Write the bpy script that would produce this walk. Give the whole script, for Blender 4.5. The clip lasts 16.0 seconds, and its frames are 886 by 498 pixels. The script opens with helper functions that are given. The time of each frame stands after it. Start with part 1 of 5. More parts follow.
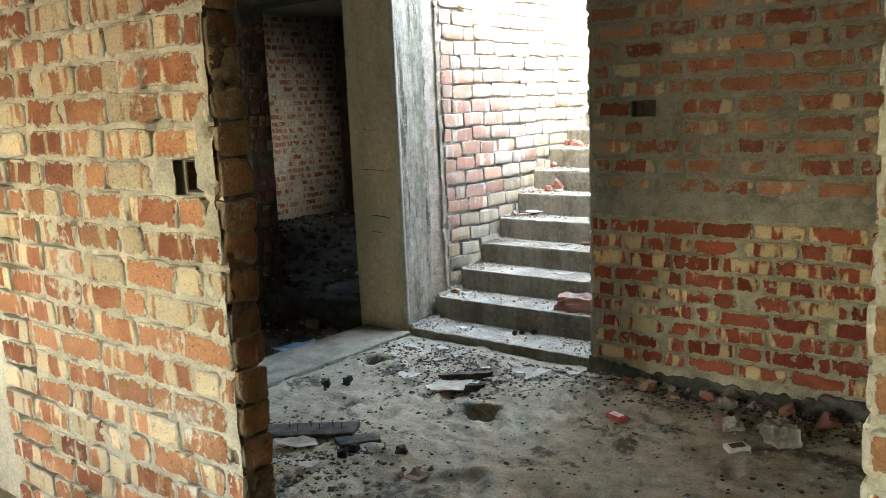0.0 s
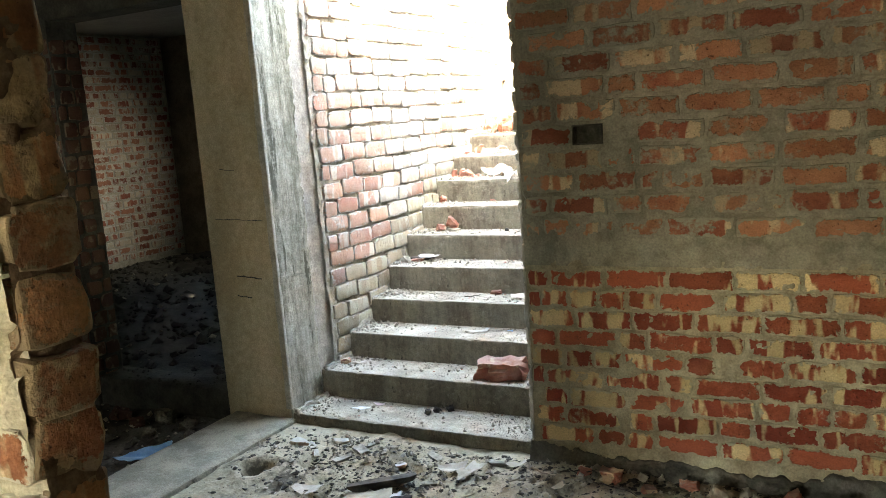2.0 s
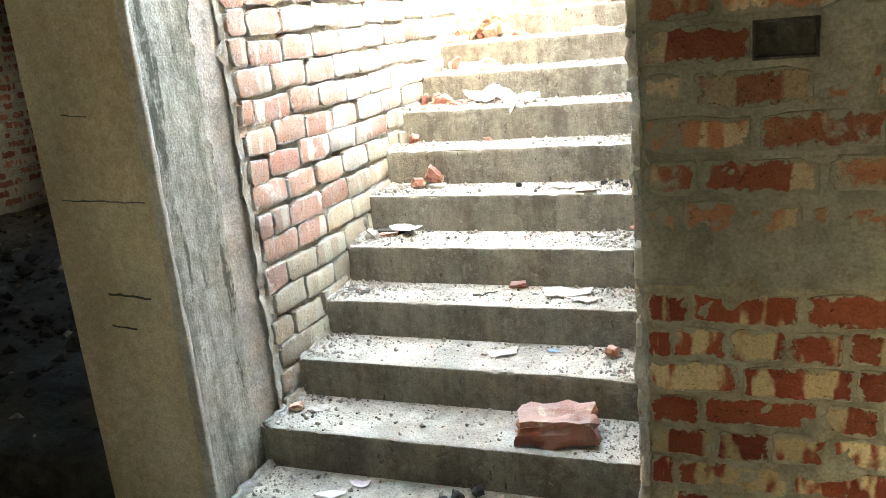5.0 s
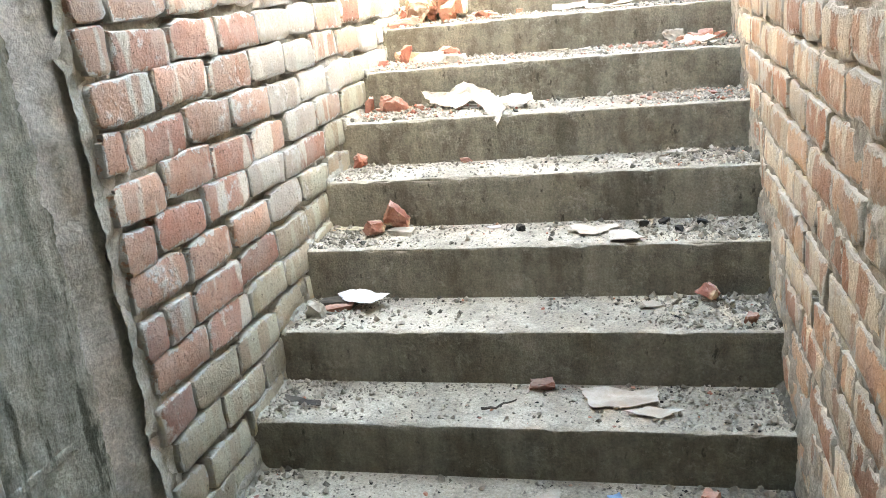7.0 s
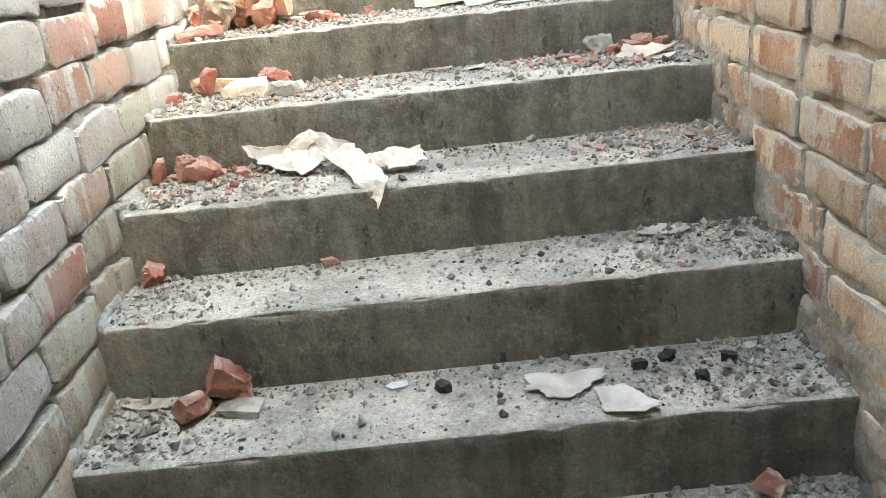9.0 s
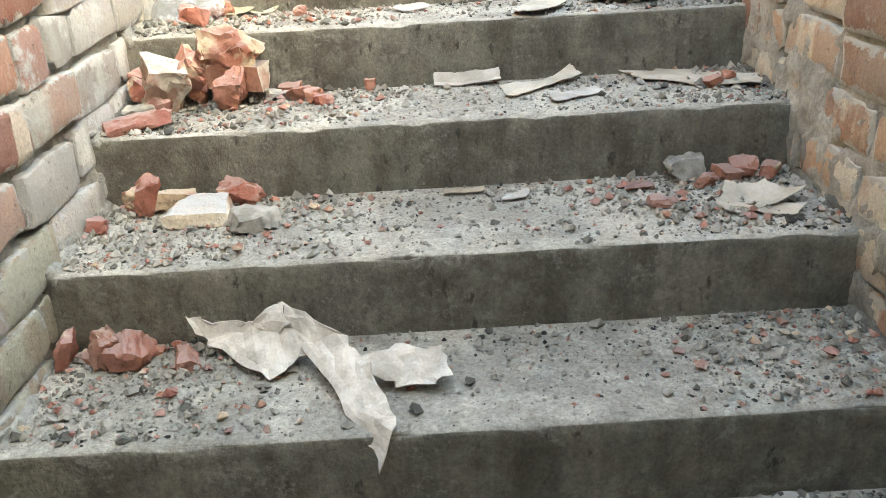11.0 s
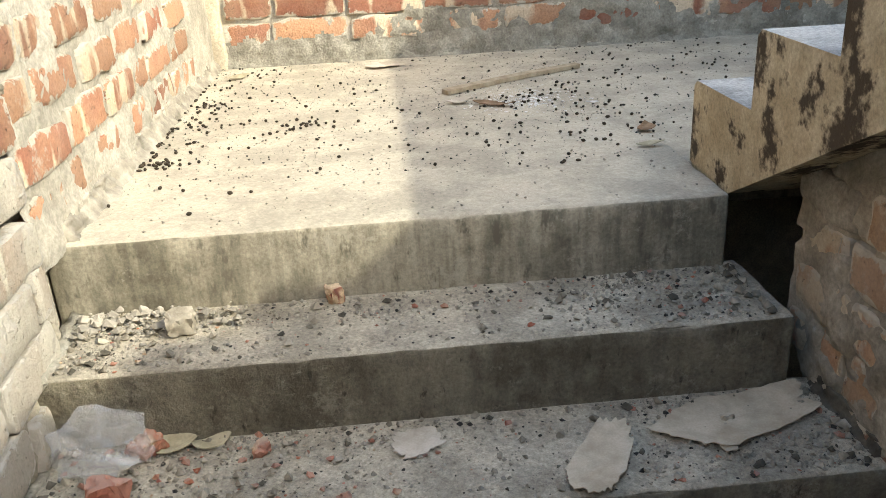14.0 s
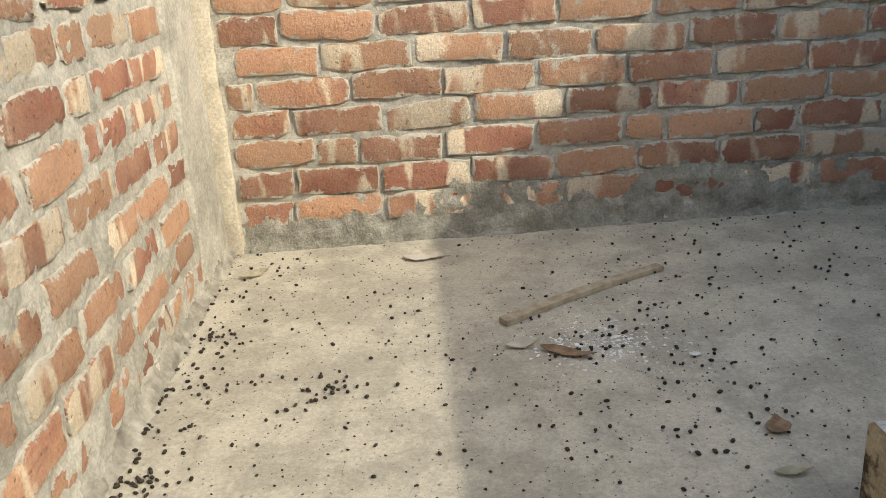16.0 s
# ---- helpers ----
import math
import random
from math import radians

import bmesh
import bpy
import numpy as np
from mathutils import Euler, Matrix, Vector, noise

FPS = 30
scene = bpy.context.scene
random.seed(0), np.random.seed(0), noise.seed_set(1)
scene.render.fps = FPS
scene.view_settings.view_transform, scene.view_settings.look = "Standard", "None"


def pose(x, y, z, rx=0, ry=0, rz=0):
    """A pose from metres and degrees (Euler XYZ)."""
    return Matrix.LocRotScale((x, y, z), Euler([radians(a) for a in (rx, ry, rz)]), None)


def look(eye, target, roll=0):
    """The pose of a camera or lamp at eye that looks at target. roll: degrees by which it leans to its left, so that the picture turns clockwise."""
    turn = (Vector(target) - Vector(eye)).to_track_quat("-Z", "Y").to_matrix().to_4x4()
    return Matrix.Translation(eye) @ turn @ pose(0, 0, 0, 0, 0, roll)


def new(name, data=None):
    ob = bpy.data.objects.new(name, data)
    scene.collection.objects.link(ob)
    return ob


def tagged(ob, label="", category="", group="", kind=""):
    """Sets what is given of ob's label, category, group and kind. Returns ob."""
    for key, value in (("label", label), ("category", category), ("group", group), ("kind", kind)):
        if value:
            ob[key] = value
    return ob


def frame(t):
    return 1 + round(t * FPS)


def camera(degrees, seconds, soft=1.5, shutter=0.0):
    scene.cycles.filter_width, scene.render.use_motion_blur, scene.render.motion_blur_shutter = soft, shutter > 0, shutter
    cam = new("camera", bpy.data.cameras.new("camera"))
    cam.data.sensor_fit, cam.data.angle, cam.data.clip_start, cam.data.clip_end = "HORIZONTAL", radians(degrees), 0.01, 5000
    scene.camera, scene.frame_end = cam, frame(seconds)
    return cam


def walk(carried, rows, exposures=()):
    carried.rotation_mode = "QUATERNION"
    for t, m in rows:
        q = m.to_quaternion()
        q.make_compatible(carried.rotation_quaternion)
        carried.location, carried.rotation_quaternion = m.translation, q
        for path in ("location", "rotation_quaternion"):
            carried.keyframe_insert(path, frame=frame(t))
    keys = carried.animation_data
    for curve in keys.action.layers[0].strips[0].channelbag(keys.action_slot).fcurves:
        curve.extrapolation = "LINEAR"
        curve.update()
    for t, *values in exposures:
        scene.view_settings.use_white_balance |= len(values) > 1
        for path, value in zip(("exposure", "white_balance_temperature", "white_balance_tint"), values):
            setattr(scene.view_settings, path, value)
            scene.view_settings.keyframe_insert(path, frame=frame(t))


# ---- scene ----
cam = camera(55.8, 16.0, 0.8)
METRES, EYE, TILT, LEAN, TURN = 8.0, 1.5, 0.0, 0.0, 39.1
ROWS = [
    (0.0, 0.0, 0.0, 0.0, -0.44, -9.77, 2.55),
    (0.5, -0.0042, 0.0391, 0.0036, 0.03, -9.39, 3.46),
    (1.0, -0.0039, 0.064, 0.0069, 0.54, -8.66, 3.78),
    (1.5, -0.0163, 0.1015, 0.0047, -3.79, -8.57, 3.25),
    (2.0, -0.0303, 0.1335, 0.0071, -11.89, -9.02, 4.26),
    (2.5, -0.0275, 0.1662, 0.0024, -14.65, -9.29, 4.7),
    (3.0, -0.0159, 0.2037, 0.0063, -14.72, -9.79, 4.84),
    (3.5, -0.0139, 0.2406, 0.0044, -14.71, -10.86, 4.91),
    (4.0, -0.0201, 0.2829, 0.0069, -15.71, -12.75, 5.32),
    (6.5, -0.0135, 0.4759, 0.0063, -23.71, -17.24, 5.33),
    (7.0, -0.0062, 0.5124, 0.0068, -26.28, -17.68, 5.59),
    (7.5, 0.0021, 0.5505, 0.0028, -32.46, -19.45, 3.92),
    (8.0, 0.0053, 0.5872, 0.007, -38.32, -20.33, 3.76),
    (8.5, 0.0198, 0.6133, 0.0059, -40.11, -20.85, 5.3),
    (9.0, 0.0466, 0.6477, 0.0144, -40.84, -21.09, 5.82),
    (11.5, 0.1068, 0.7384, 0.0569, -41.01, -25.26, 2.42),
    (12.0, 0.1147, 0.7557, 0.0713, -42.42, -25.29, 3.12),
    (12.5, 0.1264, 0.7696, 0.0766, -43.58, -25.25, 3.35),
    (13.0, 0.1422, 0.7797, 0.0936, -43.13, -24.67, 3.27),
    (13.5, 0.1568, 0.7962, 0.0988, -42.96, -23.53, 3.42),
    (14.0, 0.1652, 0.811, 0.1138, -44.14, -22.96, 2.88),
    (14.5, 0.1811, 0.8235, 0.1187, -44.67, -22.01, 2.96),
    (15.0, 0.1975, 0.8373, 0.1329, -43.61, -21.48, 3.57),
    (15.5, 0.2083, 0.8598, 0.1426, -42.4, -21.41, 3.75),
    (16.0, 0.2184, 0.8751, 0.1558, -42.18, -19.86, 3.67),
]
EXPOSURES = [(0.0, 6.3, 7500, 3), (2.5, 6.55, 8000, 3), (4.0, 6.9, 8300, 3), (6.5, 5.9, 8000, 2), (9.0, 4.75, 7400, 0), (11.5, 3.75, 7100, -2), (12.5, 3.12, 7000, 0), (13.0, 2.8, 7150, 1), (14.0, 2.15, 7000, 2), (16.0, 1.36, 6950, 3)]
walk(cam, [(t, pose(0, 0, EYE, TILT, LEAN, TURN) @ pose(METRES * x, METRES * y, METRES * z, 90 + pitch, roll, yaw)) for t, x, y, z, yaw, pitch, roll in ROWS], EXPOSURES)

# ---- light ----
SUN = Vector((1.075, -0.8, 1.0)).normalized()
world = bpy.data.worlds.new("world")
scene.world = world
world.use_nodes = True
wn = world.node_tree.nodes
sky = wn.new("ShaderNodeTexSky")
sky.sky_type = "NISHITA"
sky.sun_disc = False
sky.sun_elevation = math.asin(SUN.z)
sky.sun_rotation = math.atan2(SUN.x, SUN.y)
sky.air_density, sky.dust_density = 1.0, 2.5
wn["Background"].inputs["Strength"].default_value = 0.15
world.node_tree.links.new(sky.outputs["Color"], wn["Background"].inputs["Color"])

sun = new("sun", bpy.data.lights.new("sun", "SUN"))
sun.data.energy, sun.data.angle, sun.data.color = 1.2, radians(0.6), (1.0, 0.94, 0.84)
sun.matrix_world = look(SUN * 20, (0, 0, 0))


def unseen_window_light(name, place, target, wide, high, power, spread=180):
    """An area lamp for the sky's light in an unseen, assumed window."""
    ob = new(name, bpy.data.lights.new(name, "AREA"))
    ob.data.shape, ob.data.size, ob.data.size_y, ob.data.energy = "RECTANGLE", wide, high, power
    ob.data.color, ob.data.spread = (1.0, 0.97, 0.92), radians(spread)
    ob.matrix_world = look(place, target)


# The front room's windows are assumed; none is in view.
unseen_window_light("window_light_room", (-5.06, -1.0, 1.5), (-1.5, 0.3, 1.2), 1.1, 1.0, 0.18)
# Added to brighten the wall before the stairs through the doorway.
unseen_window_light("window_light_back", (-2.0, -3.60, 1.4), (-1.6, 1.4, 1.1), 1.0, 0.9, 0.74)
# Fill light in an added, unseen lobby window, for the column's front face.
unseen_window_light("window_light_lobby", (-4.25, 1.50, 1.5), (-4.1, 4.0, 0.9), 0.7, 1.0, 0.02)
# Narrow fill light hidden by the column, added to brighten the store wall.
unseen_window_light("window_light_store", (-6.6, 9.5, 1.6), (-9.3, 8.1, 1.0), 0.8, 0.7, 0.10, 60)


# ---- materials ----
class Nodes:
    """A short way to write a node material."""

    def __init__(self, name):
        self.mat = bpy.data.materials.new(name)
        self.mat.use_nodes = True
        self.tree = self.mat.node_tree
        self.out = self.tree.nodes["Principled BSDF"]

    def put(self, socket, value):
        if hasattr(value, "is_output"):
            self.tree.links.new(value, socket)
        elif isinstance(value, tuple) and len(value) == 3 and socket.type == "RGBA":
            socket.default_value = (*value, 1)
        else:
            socket.default_value = value

    def place(self):
        return self.tree.nodes.new("ShaderNodeNewGeometry").outputs["Position"]

    def random(self):
        """One number for each piece, be it an object or an island of a joined mesh."""
        a = self.tree.nodes.new("ShaderNodeObjectInfo").outputs["Random"]
        b = self.tree.nodes.new("ShaderNodeNewGeometry").outputs["Random Per Island"]
        return self.math("FRACT", self.math("ADD", self.math("MULTIPLY", a, 7.31), b))

    def math(self, op, a, b=0.0, clamp=False):
        n = self.tree.nodes.new("ShaderNodeMath")
        n.operation, n.use_clamp = op, clamp
        self.put(n.inputs[0], a)
        self.put(n.inputs[1], b)
        return n.outputs[0]

    def vec(self, op, a, b):
        n = self.tree.nodes.new("ShaderNodeVectorMath")
        n.operation = op
        self.put(n.inputs[0], a)
        self.put(n.inputs[1], b)
        return n.outputs[0]

    def noise(self, scale, where=None, detail=4.0, rough=0.55, squeeze=None):
        where = where or self.place()
        if squeeze:
            where = self.vec("MULTIPLY", where, squeeze)
        n = self.tree.nodes.new("ShaderNodeTexNoise")
        n.inputs["Scale"].default_value, n.inputs["Detail"].default_value = scale, detail
        n.inputs["Roughness"].default_value = rough
        self.put(n.inputs["Vector"], where)
        return n.outputs[0]

    def step(self, value, low, high):
        n = self.tree.nodes.new("ShaderNodeMapRange")
        n.interpolation_type = "SMOOTHSTEP"
        self.put(n.inputs[0], value)
        self.put(n.inputs[1], low)
        self.put(n.inputs[2], high)
        return n.outputs[0]

    def mix(self, factor, a, b):
        n = self.tree.nodes.new("ShaderNodeMix")
        n.data_type = "RGBA"
        self.put(n.inputs[0], factor)
        self.put(n.inputs[6], a)
        self.put(n.inputs[7], b)
        return n.outputs[2]

    def scaled(self, colour, factor):
        n = self.tree.nodes.new("ShaderNodeMix")
        n.data_type, n.blend_type = "RGBA", "MULTIPLY"
        n.inputs[0].default_value = 1
        self.put(n.inputs[6], colour)
        g = self.tree.nodes.new("ShaderNodeCombineXYZ")
        for i in range(3):
            self.put(g.inputs[i], factor)
        self.put(n.inputs[7], g.outputs[0])
        return n.outputs[2]

    def done(self, colour, rough=0.9, height=None, strength=0.4, distance=0.004, metal=0.0):
        self.put(self.out.inputs["Base Color"], colour)
        self.put(self.out.inputs["Roughness"], rough)
        self.out.inputs["Metallic"].default_value = metal
        self.out.inputs["Specular IOR Level"].default_value = 0.25
        if height is not None:
            b = self.tree.nodes.new("ShaderNodeBump")
            b.inputs["Strength"].default_value, b.inputs["Distance"].default_value = strength, distance
            self.put(b.inputs["Height"], height)
            self.tree.links.new(b.outputs[0], self.out.inputs["Normal"])
        return self.mat


def brick_material(name, red, orange, cream, cream_low, smear, smear_low, edge=0.004, bands=15.0, dust=0.0, settled=0.0, laid=True):
    """Fired brick with pale kiln bands across it, mortar smeared over its rim and dust. A lower cream_low or smear_low gives
    more of it; edge: how far the mortar laps over the rim, in metres. laid: a brick in a wall, with its face laid out in metres."""
    n = Nodes(name)
    r = n.random()
    shift = n.scaled((17.0, 9.0, 13.0), r)
    spot = n.vec("ADD", n.place(), shift)
    if laid:
        face = n.tree.nodes.new("ShaderNodeUVMap")
        face.uv_map = "face"
        wave = n.vec("ADD", n.vec("MULTIPLY", face.outputs[0], (bands, bands * 0.22, 1.0)), shift)
        band = n.noise(1.0, wave, 2.0, 0.5)
    else:
        band = n.noise(13.0, spot, 3.0, 0.5)
    body = n.mix(n.step(n.math("ADD", n.noise(7, spot), n.math("MULTIPLY", r, 0.5)), 0.42, 0.95), red, orange)
    band = n.math("ADD", band, n.math("MULTIPLY", n.noise(45, spot, 3.0), 0.10))
    band = n.math("ADD", band, n.math("MULTIPLY", n.math("FRACT", n.math("MULTIPLY", r, 5.7)), 0.20))
    colour = n.mix(n.step(band, cream_low, cream_low + 0.09), body, cream)
    grit = n.noise(140, None, 5.0, 0.7)
    colour = n.scaled(colour, n.math("ADD", n.math("MULTIPLY", grit, 1.1), 0.45))
    colour = n.scaled(colour, n.math("ADD", n.math("MULTIPLY", n.math("FRACT", n.math("MULTIPLY", r, 31.7)), 0.5), 0.75))
    soot = n.step(n.noise(24, spot, 6.0, 0.7), 0.58, 0.74)
    colour = n.mix(n.math("MULTIPLY", soot, 0.5), colour, (0.08, 0.04, 0.028))
    pits = n.step(n.noise(75, spot, 3.0, 0.6), 0.64, 0.72)
    colour = n.mix(n.math("MULTIPLY", pits, 0.6), colour, (0.05, 0.03, 0.022))
    patch = n.math("ADD", n.math("MULTIPLY", n.noise(4.5, None, 2.0), 0.55), n.math("MULTIPLY", n.noise(30, None, 5.0, 0.65), 0.45))
    wash = n.step(patch, smear_low, smear_low + 0.10)
    if laid:
        rim = n.tree.nodes.new("ShaderNodeUVMap")
        rim.uv_map = "rim"
        off = n.tree.nodes.new("ShaderNodeSeparateXYZ")
        n.put(off.inputs[0], rim.outputs[0])
        inset = n.math("MINIMUM", off.outputs[0], off.outputs[1])
        inset = n.math("ADD", inset, n.math("MULTIPLY", n.math("SUBTRACT", n.noise(24, None, 6.0, 0.7), 0.5), 0.075))
        wash = n.math("MAXIMUM", wash, n.math("SUBTRACT", 1.0, n.step(inset, edge - 0.002, edge + 0.003)))
    colour = n.mix(wash, colour, n.scaled(smear, n.math("ADD", n.math("MULTIPLY", n.noise(60), 0.6), 0.7)))
    if dust:
        veil = n.math("MULTIPLY", n.step(n.noise(11), 0.25, 0.7), dust)
        colour = n.mix(veil, colour, (0.37, 0.345, 0.295))
    if settled:
        face = n.tree.nodes.new("ShaderNodeSeparateXYZ")
        n.put(face.inputs[0], n.tree.nodes.new("ShaderNodeNewGeometry").outputs["Normal"])
        lying = n.math("MULTIPLY", n.step(n.math("ADD", face.outputs[2], n.math("MULTIPLY", n.noise(30, None, 5.0), 0.6)), 0.85, 1.3), settled)
        colour = n.mix(lying, colour, (0.42, 0.39, 0.345))
    relief = n.math("ADD", n.math("MULTIPLY", n.noise(22, spot, 6.0, 0.7), 1.0), n.math("MULTIPLY", grit, 0.22))
    relief = n.math("SUBTRACT", relief, n.math("MULTIPLY", pits, 0.35))
    relief = n.math("ADD", relief, n.math("MULTIPLY", wash, 0.14))
    return n.done(colour, 0.93, relief, 1.0 if laid else 0.7, 0.012)


def rough_material(name, dark, light, fine=120, broad=3.0, dust=None, stain=None, stain_low=0.58, stain_size=2.0, squeeze=None, strength=0.5, distance=0.004, blotch=0.62, speck=2.0, streak=0.0, scuff=None):
    """Mortar, concrete, sand and the like: grain, broad clouds and stains."""
    n = Nodes(name)
    clouds = n.math("ADD", n.math("MULTIPLY", n.noise(broad, None, 6.0, 0.6, squeeze), 0.65), n.math("MULTIPLY", n.noise(fine * 0.2, None, 4.0), 0.35))
    colour = n.mix(n.step(clouds, 0.34, 0.66), dark, light)
    grit = n.noise(fine, None, 5.0, 0.7)
    colour = n.scaled(colour, n.math("ADD", n.math("MULTIPLY", grit, 1.4), 0.3))
    if streak:
        runs = n.noise(1.0, None, 5.0, 0.6, (42, 42, 3.2))
        colour = n.scaled(colour, n.math("ADD", n.math("MULTIPLY", n.step(runs, 0.30, 0.70), streak), 1.0 - streak / 2))
    if scuff:
        worn = n.step(n.math("ADD", n.math("MULTIPLY", n.noise(55, None, 6.0, 0.75), 0.6), n.math("MULTIPLY", n.noise(9, None, 3.0), 0.4)), 0.54, 0.62)
        colour = n.mix(n.math("MULTIPLY", worn, 0.55), colour, scuff)
    if stain:
        mask = n.step(n.math("ADD", n.math("MULTIPLY", n.noise(stain_size, None, 5.0, 0.65, squeeze), 0.8), n.math("MULTIPLY", n.noise(fine * 0.4), 0.2)), stain_low, stain_low + 0.1)
        colour = n.mix(mask, colour, stain)
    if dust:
        # Pale dust on up-facing faces; it also paints treads brighter against the risers.
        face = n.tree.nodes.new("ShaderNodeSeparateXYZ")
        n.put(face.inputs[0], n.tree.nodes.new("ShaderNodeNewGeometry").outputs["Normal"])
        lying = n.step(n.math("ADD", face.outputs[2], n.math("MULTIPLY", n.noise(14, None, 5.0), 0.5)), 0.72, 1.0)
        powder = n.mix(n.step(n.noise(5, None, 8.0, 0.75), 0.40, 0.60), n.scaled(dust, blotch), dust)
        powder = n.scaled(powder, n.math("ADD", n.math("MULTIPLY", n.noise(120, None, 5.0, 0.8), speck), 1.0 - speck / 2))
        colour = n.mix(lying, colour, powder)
    relief = n.math("ADD", n.math("MULTIPLY", n.noise(fine * 0.3), 0.6), n.math("MULTIPLY", grit, 0.4))
    return n.done(colour, 0.93, relief, strength, distance)


BRICK_A = brick_material("brick_warm", (0.255, 0.088, 0.046), (0.40, 0.185, 0.092), (0.58, 0.46, 0.295), 0.64, (0.52, 0.47, 0.38), 0.555, 0.007, 14)
# Broken end bricks: a darker copy of the warm brick, for the end's shade.
BRICK_A_END_SHADED = brick_material("brick_broken_end_shaded", (0.20, 0.075, 0.04), (0.34, 0.17, 0.085), (0.42, 0.31, 0.18), 0.66, (0.24, 0.175, 0.11), 0.53, 0.006, 20)
BRICK_B = brick_material("brick_dark_red", (0.235, 0.042, 0.024), (0.33, 0.085, 0.042), (0.58, 0.43, 0.23), 0.655, (0.40, 0.345, 0.24), 0.60, 0.007, 17)
BRICK_B_UP = brick_material("brick_smeared", (0.25, 0.075, 0.042), (0.40, 0.18, 0.095), (0.48, 0.36, 0.225), 0.69, (0.29, 0.265, 0.195), 0.525, 0.011, 13)
BRICK_L = brick_material("brick_stairs", (0.31, 0.145, 0.10), (0.41, 0.245, 0.165), (0.48, 0.43, 0.34), 0.70, (0.45, 0.43, 0.38), 0.56, 0.003, 14, dust=0.4)
BRICK_L_DUST_LIT = brick_material("brick_dusty_lit", (0.33, 0.27, 0.215), (0.39, 0.345, 0.285), (0.46, 0.43, 0.36), 0.64, (0.46, 0.44, 0.40), 0.54, 0.004, 14, dust=0.7)
BRICK_L_LOW = brick_material("brick_mossy", (0.265, 0.20, 0.13), (0.32, 0.275, 0.19), (0.36, 0.335, 0.24), 0.62, (0.36, 0.34, 0.285), 0.56, 0.003, 14, dust=0.25)
BRICK_R = brick_material("brick_yellow", (0.265, 0.125, 0.07), (0.39, 0.25, 0.15), (0.48, 0.40, 0.28), 0.63, (0.41, 0.37, 0.30), 0.55, 0.009, 14, dust=0.3)
BRICK_F = brick_material("brick_landing", (0.265, 0.112, 0.072), (0.40, 0.225, 0.135), (0.58, 0.475, 0.345), 0.68, (0.46, 0.42, 0.35), 0.60, 0.005, 13, dust=0.15)
BRICK_D = brick_material("brick_store", (0.22, 0.07, 0.05), (0.33, 0.15, 0.10), (0.46, 0.40, 0.32), 0.62, (0.46, 0.44, 0.41), 0.52, 0.008, 14)
BRICK_BIT = brick_material("brick_bit", (0.25, 0.07, 0.042), (0.36, 0.14, 0.08), (0.50, 0.36, 0.22), 0.74, (0.42, 0.37, 0.31), 0.63, dust=0.22, settled=0.3, laid=False)
BRICK_BIT_PALE = brick_material("brick_bit_pale", (0.30, 0.125, 0.07), (0.38, 0.22, 0.135), (0.52, 0.43, 0.32), 0.6, (0.48, 0.44, 0.36), 0.60, dust=0.25, settled=0.4, laid=False)
BRICK_BIT_DUSTY = brick_material("brick_bit_dusty", (0.28, 0.10, 0.06), (0.40, 0.21, 0.12), (0.54, 0.44, 0.30), 0.60, (0.44, 0.40, 0.34), 0.56, dust=0.4, settled=1.0, laid=False)
# Brick darkened to hold the shade on the wall by the dark room.
BRICK_C = brick_material("brick_shaded", (0.05, 0.024, 0.018), (0.09, 0.05, 0.035), (0.14, 0.11, 0.08), 0.70, (0.10, 0.095, 0.08), 0.60, laid=False)
MORTAR_A = rough_material("mortar_pale", (0.37, 0.32, 0.245), (0.55, 0.49, 0.38), 110, 5, strength=0.8, distance=0.008)
MORTAR_B = rough_material("mortar_grey", (0.185, 0.168, 0.125), (0.33, 0.30, 0.225), 110, 5, strength=0.8, distance=0.007)
MORTAR_B_LOW = rough_material("mortar_yellowish", (0.23, 0.195, 0.13), (0.41, 0.35, 0.24), 110, 7, strength=0.9, distance=0.008)
MORTAR_L = rough_material("mortar_stairs", (0.29, 0.272, 0.228), (0.47, 0.44, 0.375), 90, 5, strength=1.0, distance=0.011)
MORTAR_EDGE = rough_material("mortar_light_grey", (0.42, 0.40, 0.35), (0.60, 0.57, 0.51), 110, 7, strength=1.0, distance=0.010)
# Pale joint mortar, darkened to carry the deep shadow lines of raked joints.
MORTAR_JOINT = rough_material("mortar_raked_shaded", (0.19, 0.172, 0.135), (0.39, 0.36, 0.295), 90, 8, strength=1.0, distance=0.012)
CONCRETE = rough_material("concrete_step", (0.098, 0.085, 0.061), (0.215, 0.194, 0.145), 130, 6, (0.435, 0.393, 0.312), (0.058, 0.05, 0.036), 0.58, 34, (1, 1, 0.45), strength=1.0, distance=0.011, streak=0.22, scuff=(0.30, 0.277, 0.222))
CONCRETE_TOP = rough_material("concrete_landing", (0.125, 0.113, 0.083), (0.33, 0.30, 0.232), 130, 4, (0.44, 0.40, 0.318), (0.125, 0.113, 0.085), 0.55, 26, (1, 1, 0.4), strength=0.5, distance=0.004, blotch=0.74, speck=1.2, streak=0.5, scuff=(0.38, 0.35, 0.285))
COLUMN = rough_material("concrete_column", (0.36, 0.295, 0.19), (0.54, 0.46, 0.325), 130, 3, None, (0.25, 0.20, 0.125), 0.57, 5, (1, 1, 0.4), 0.5, 0.003)
COLUMN_GREY = rough_material("concrete_board_marked", (0.15, 0.145, 0.108), (0.42, 0.40, 0.325), 110, 9, None, (0.085, 0.084, 0.06), 0.53, 13, (1, 1, 0.16), 1.0, 0.012, streak=0.35)
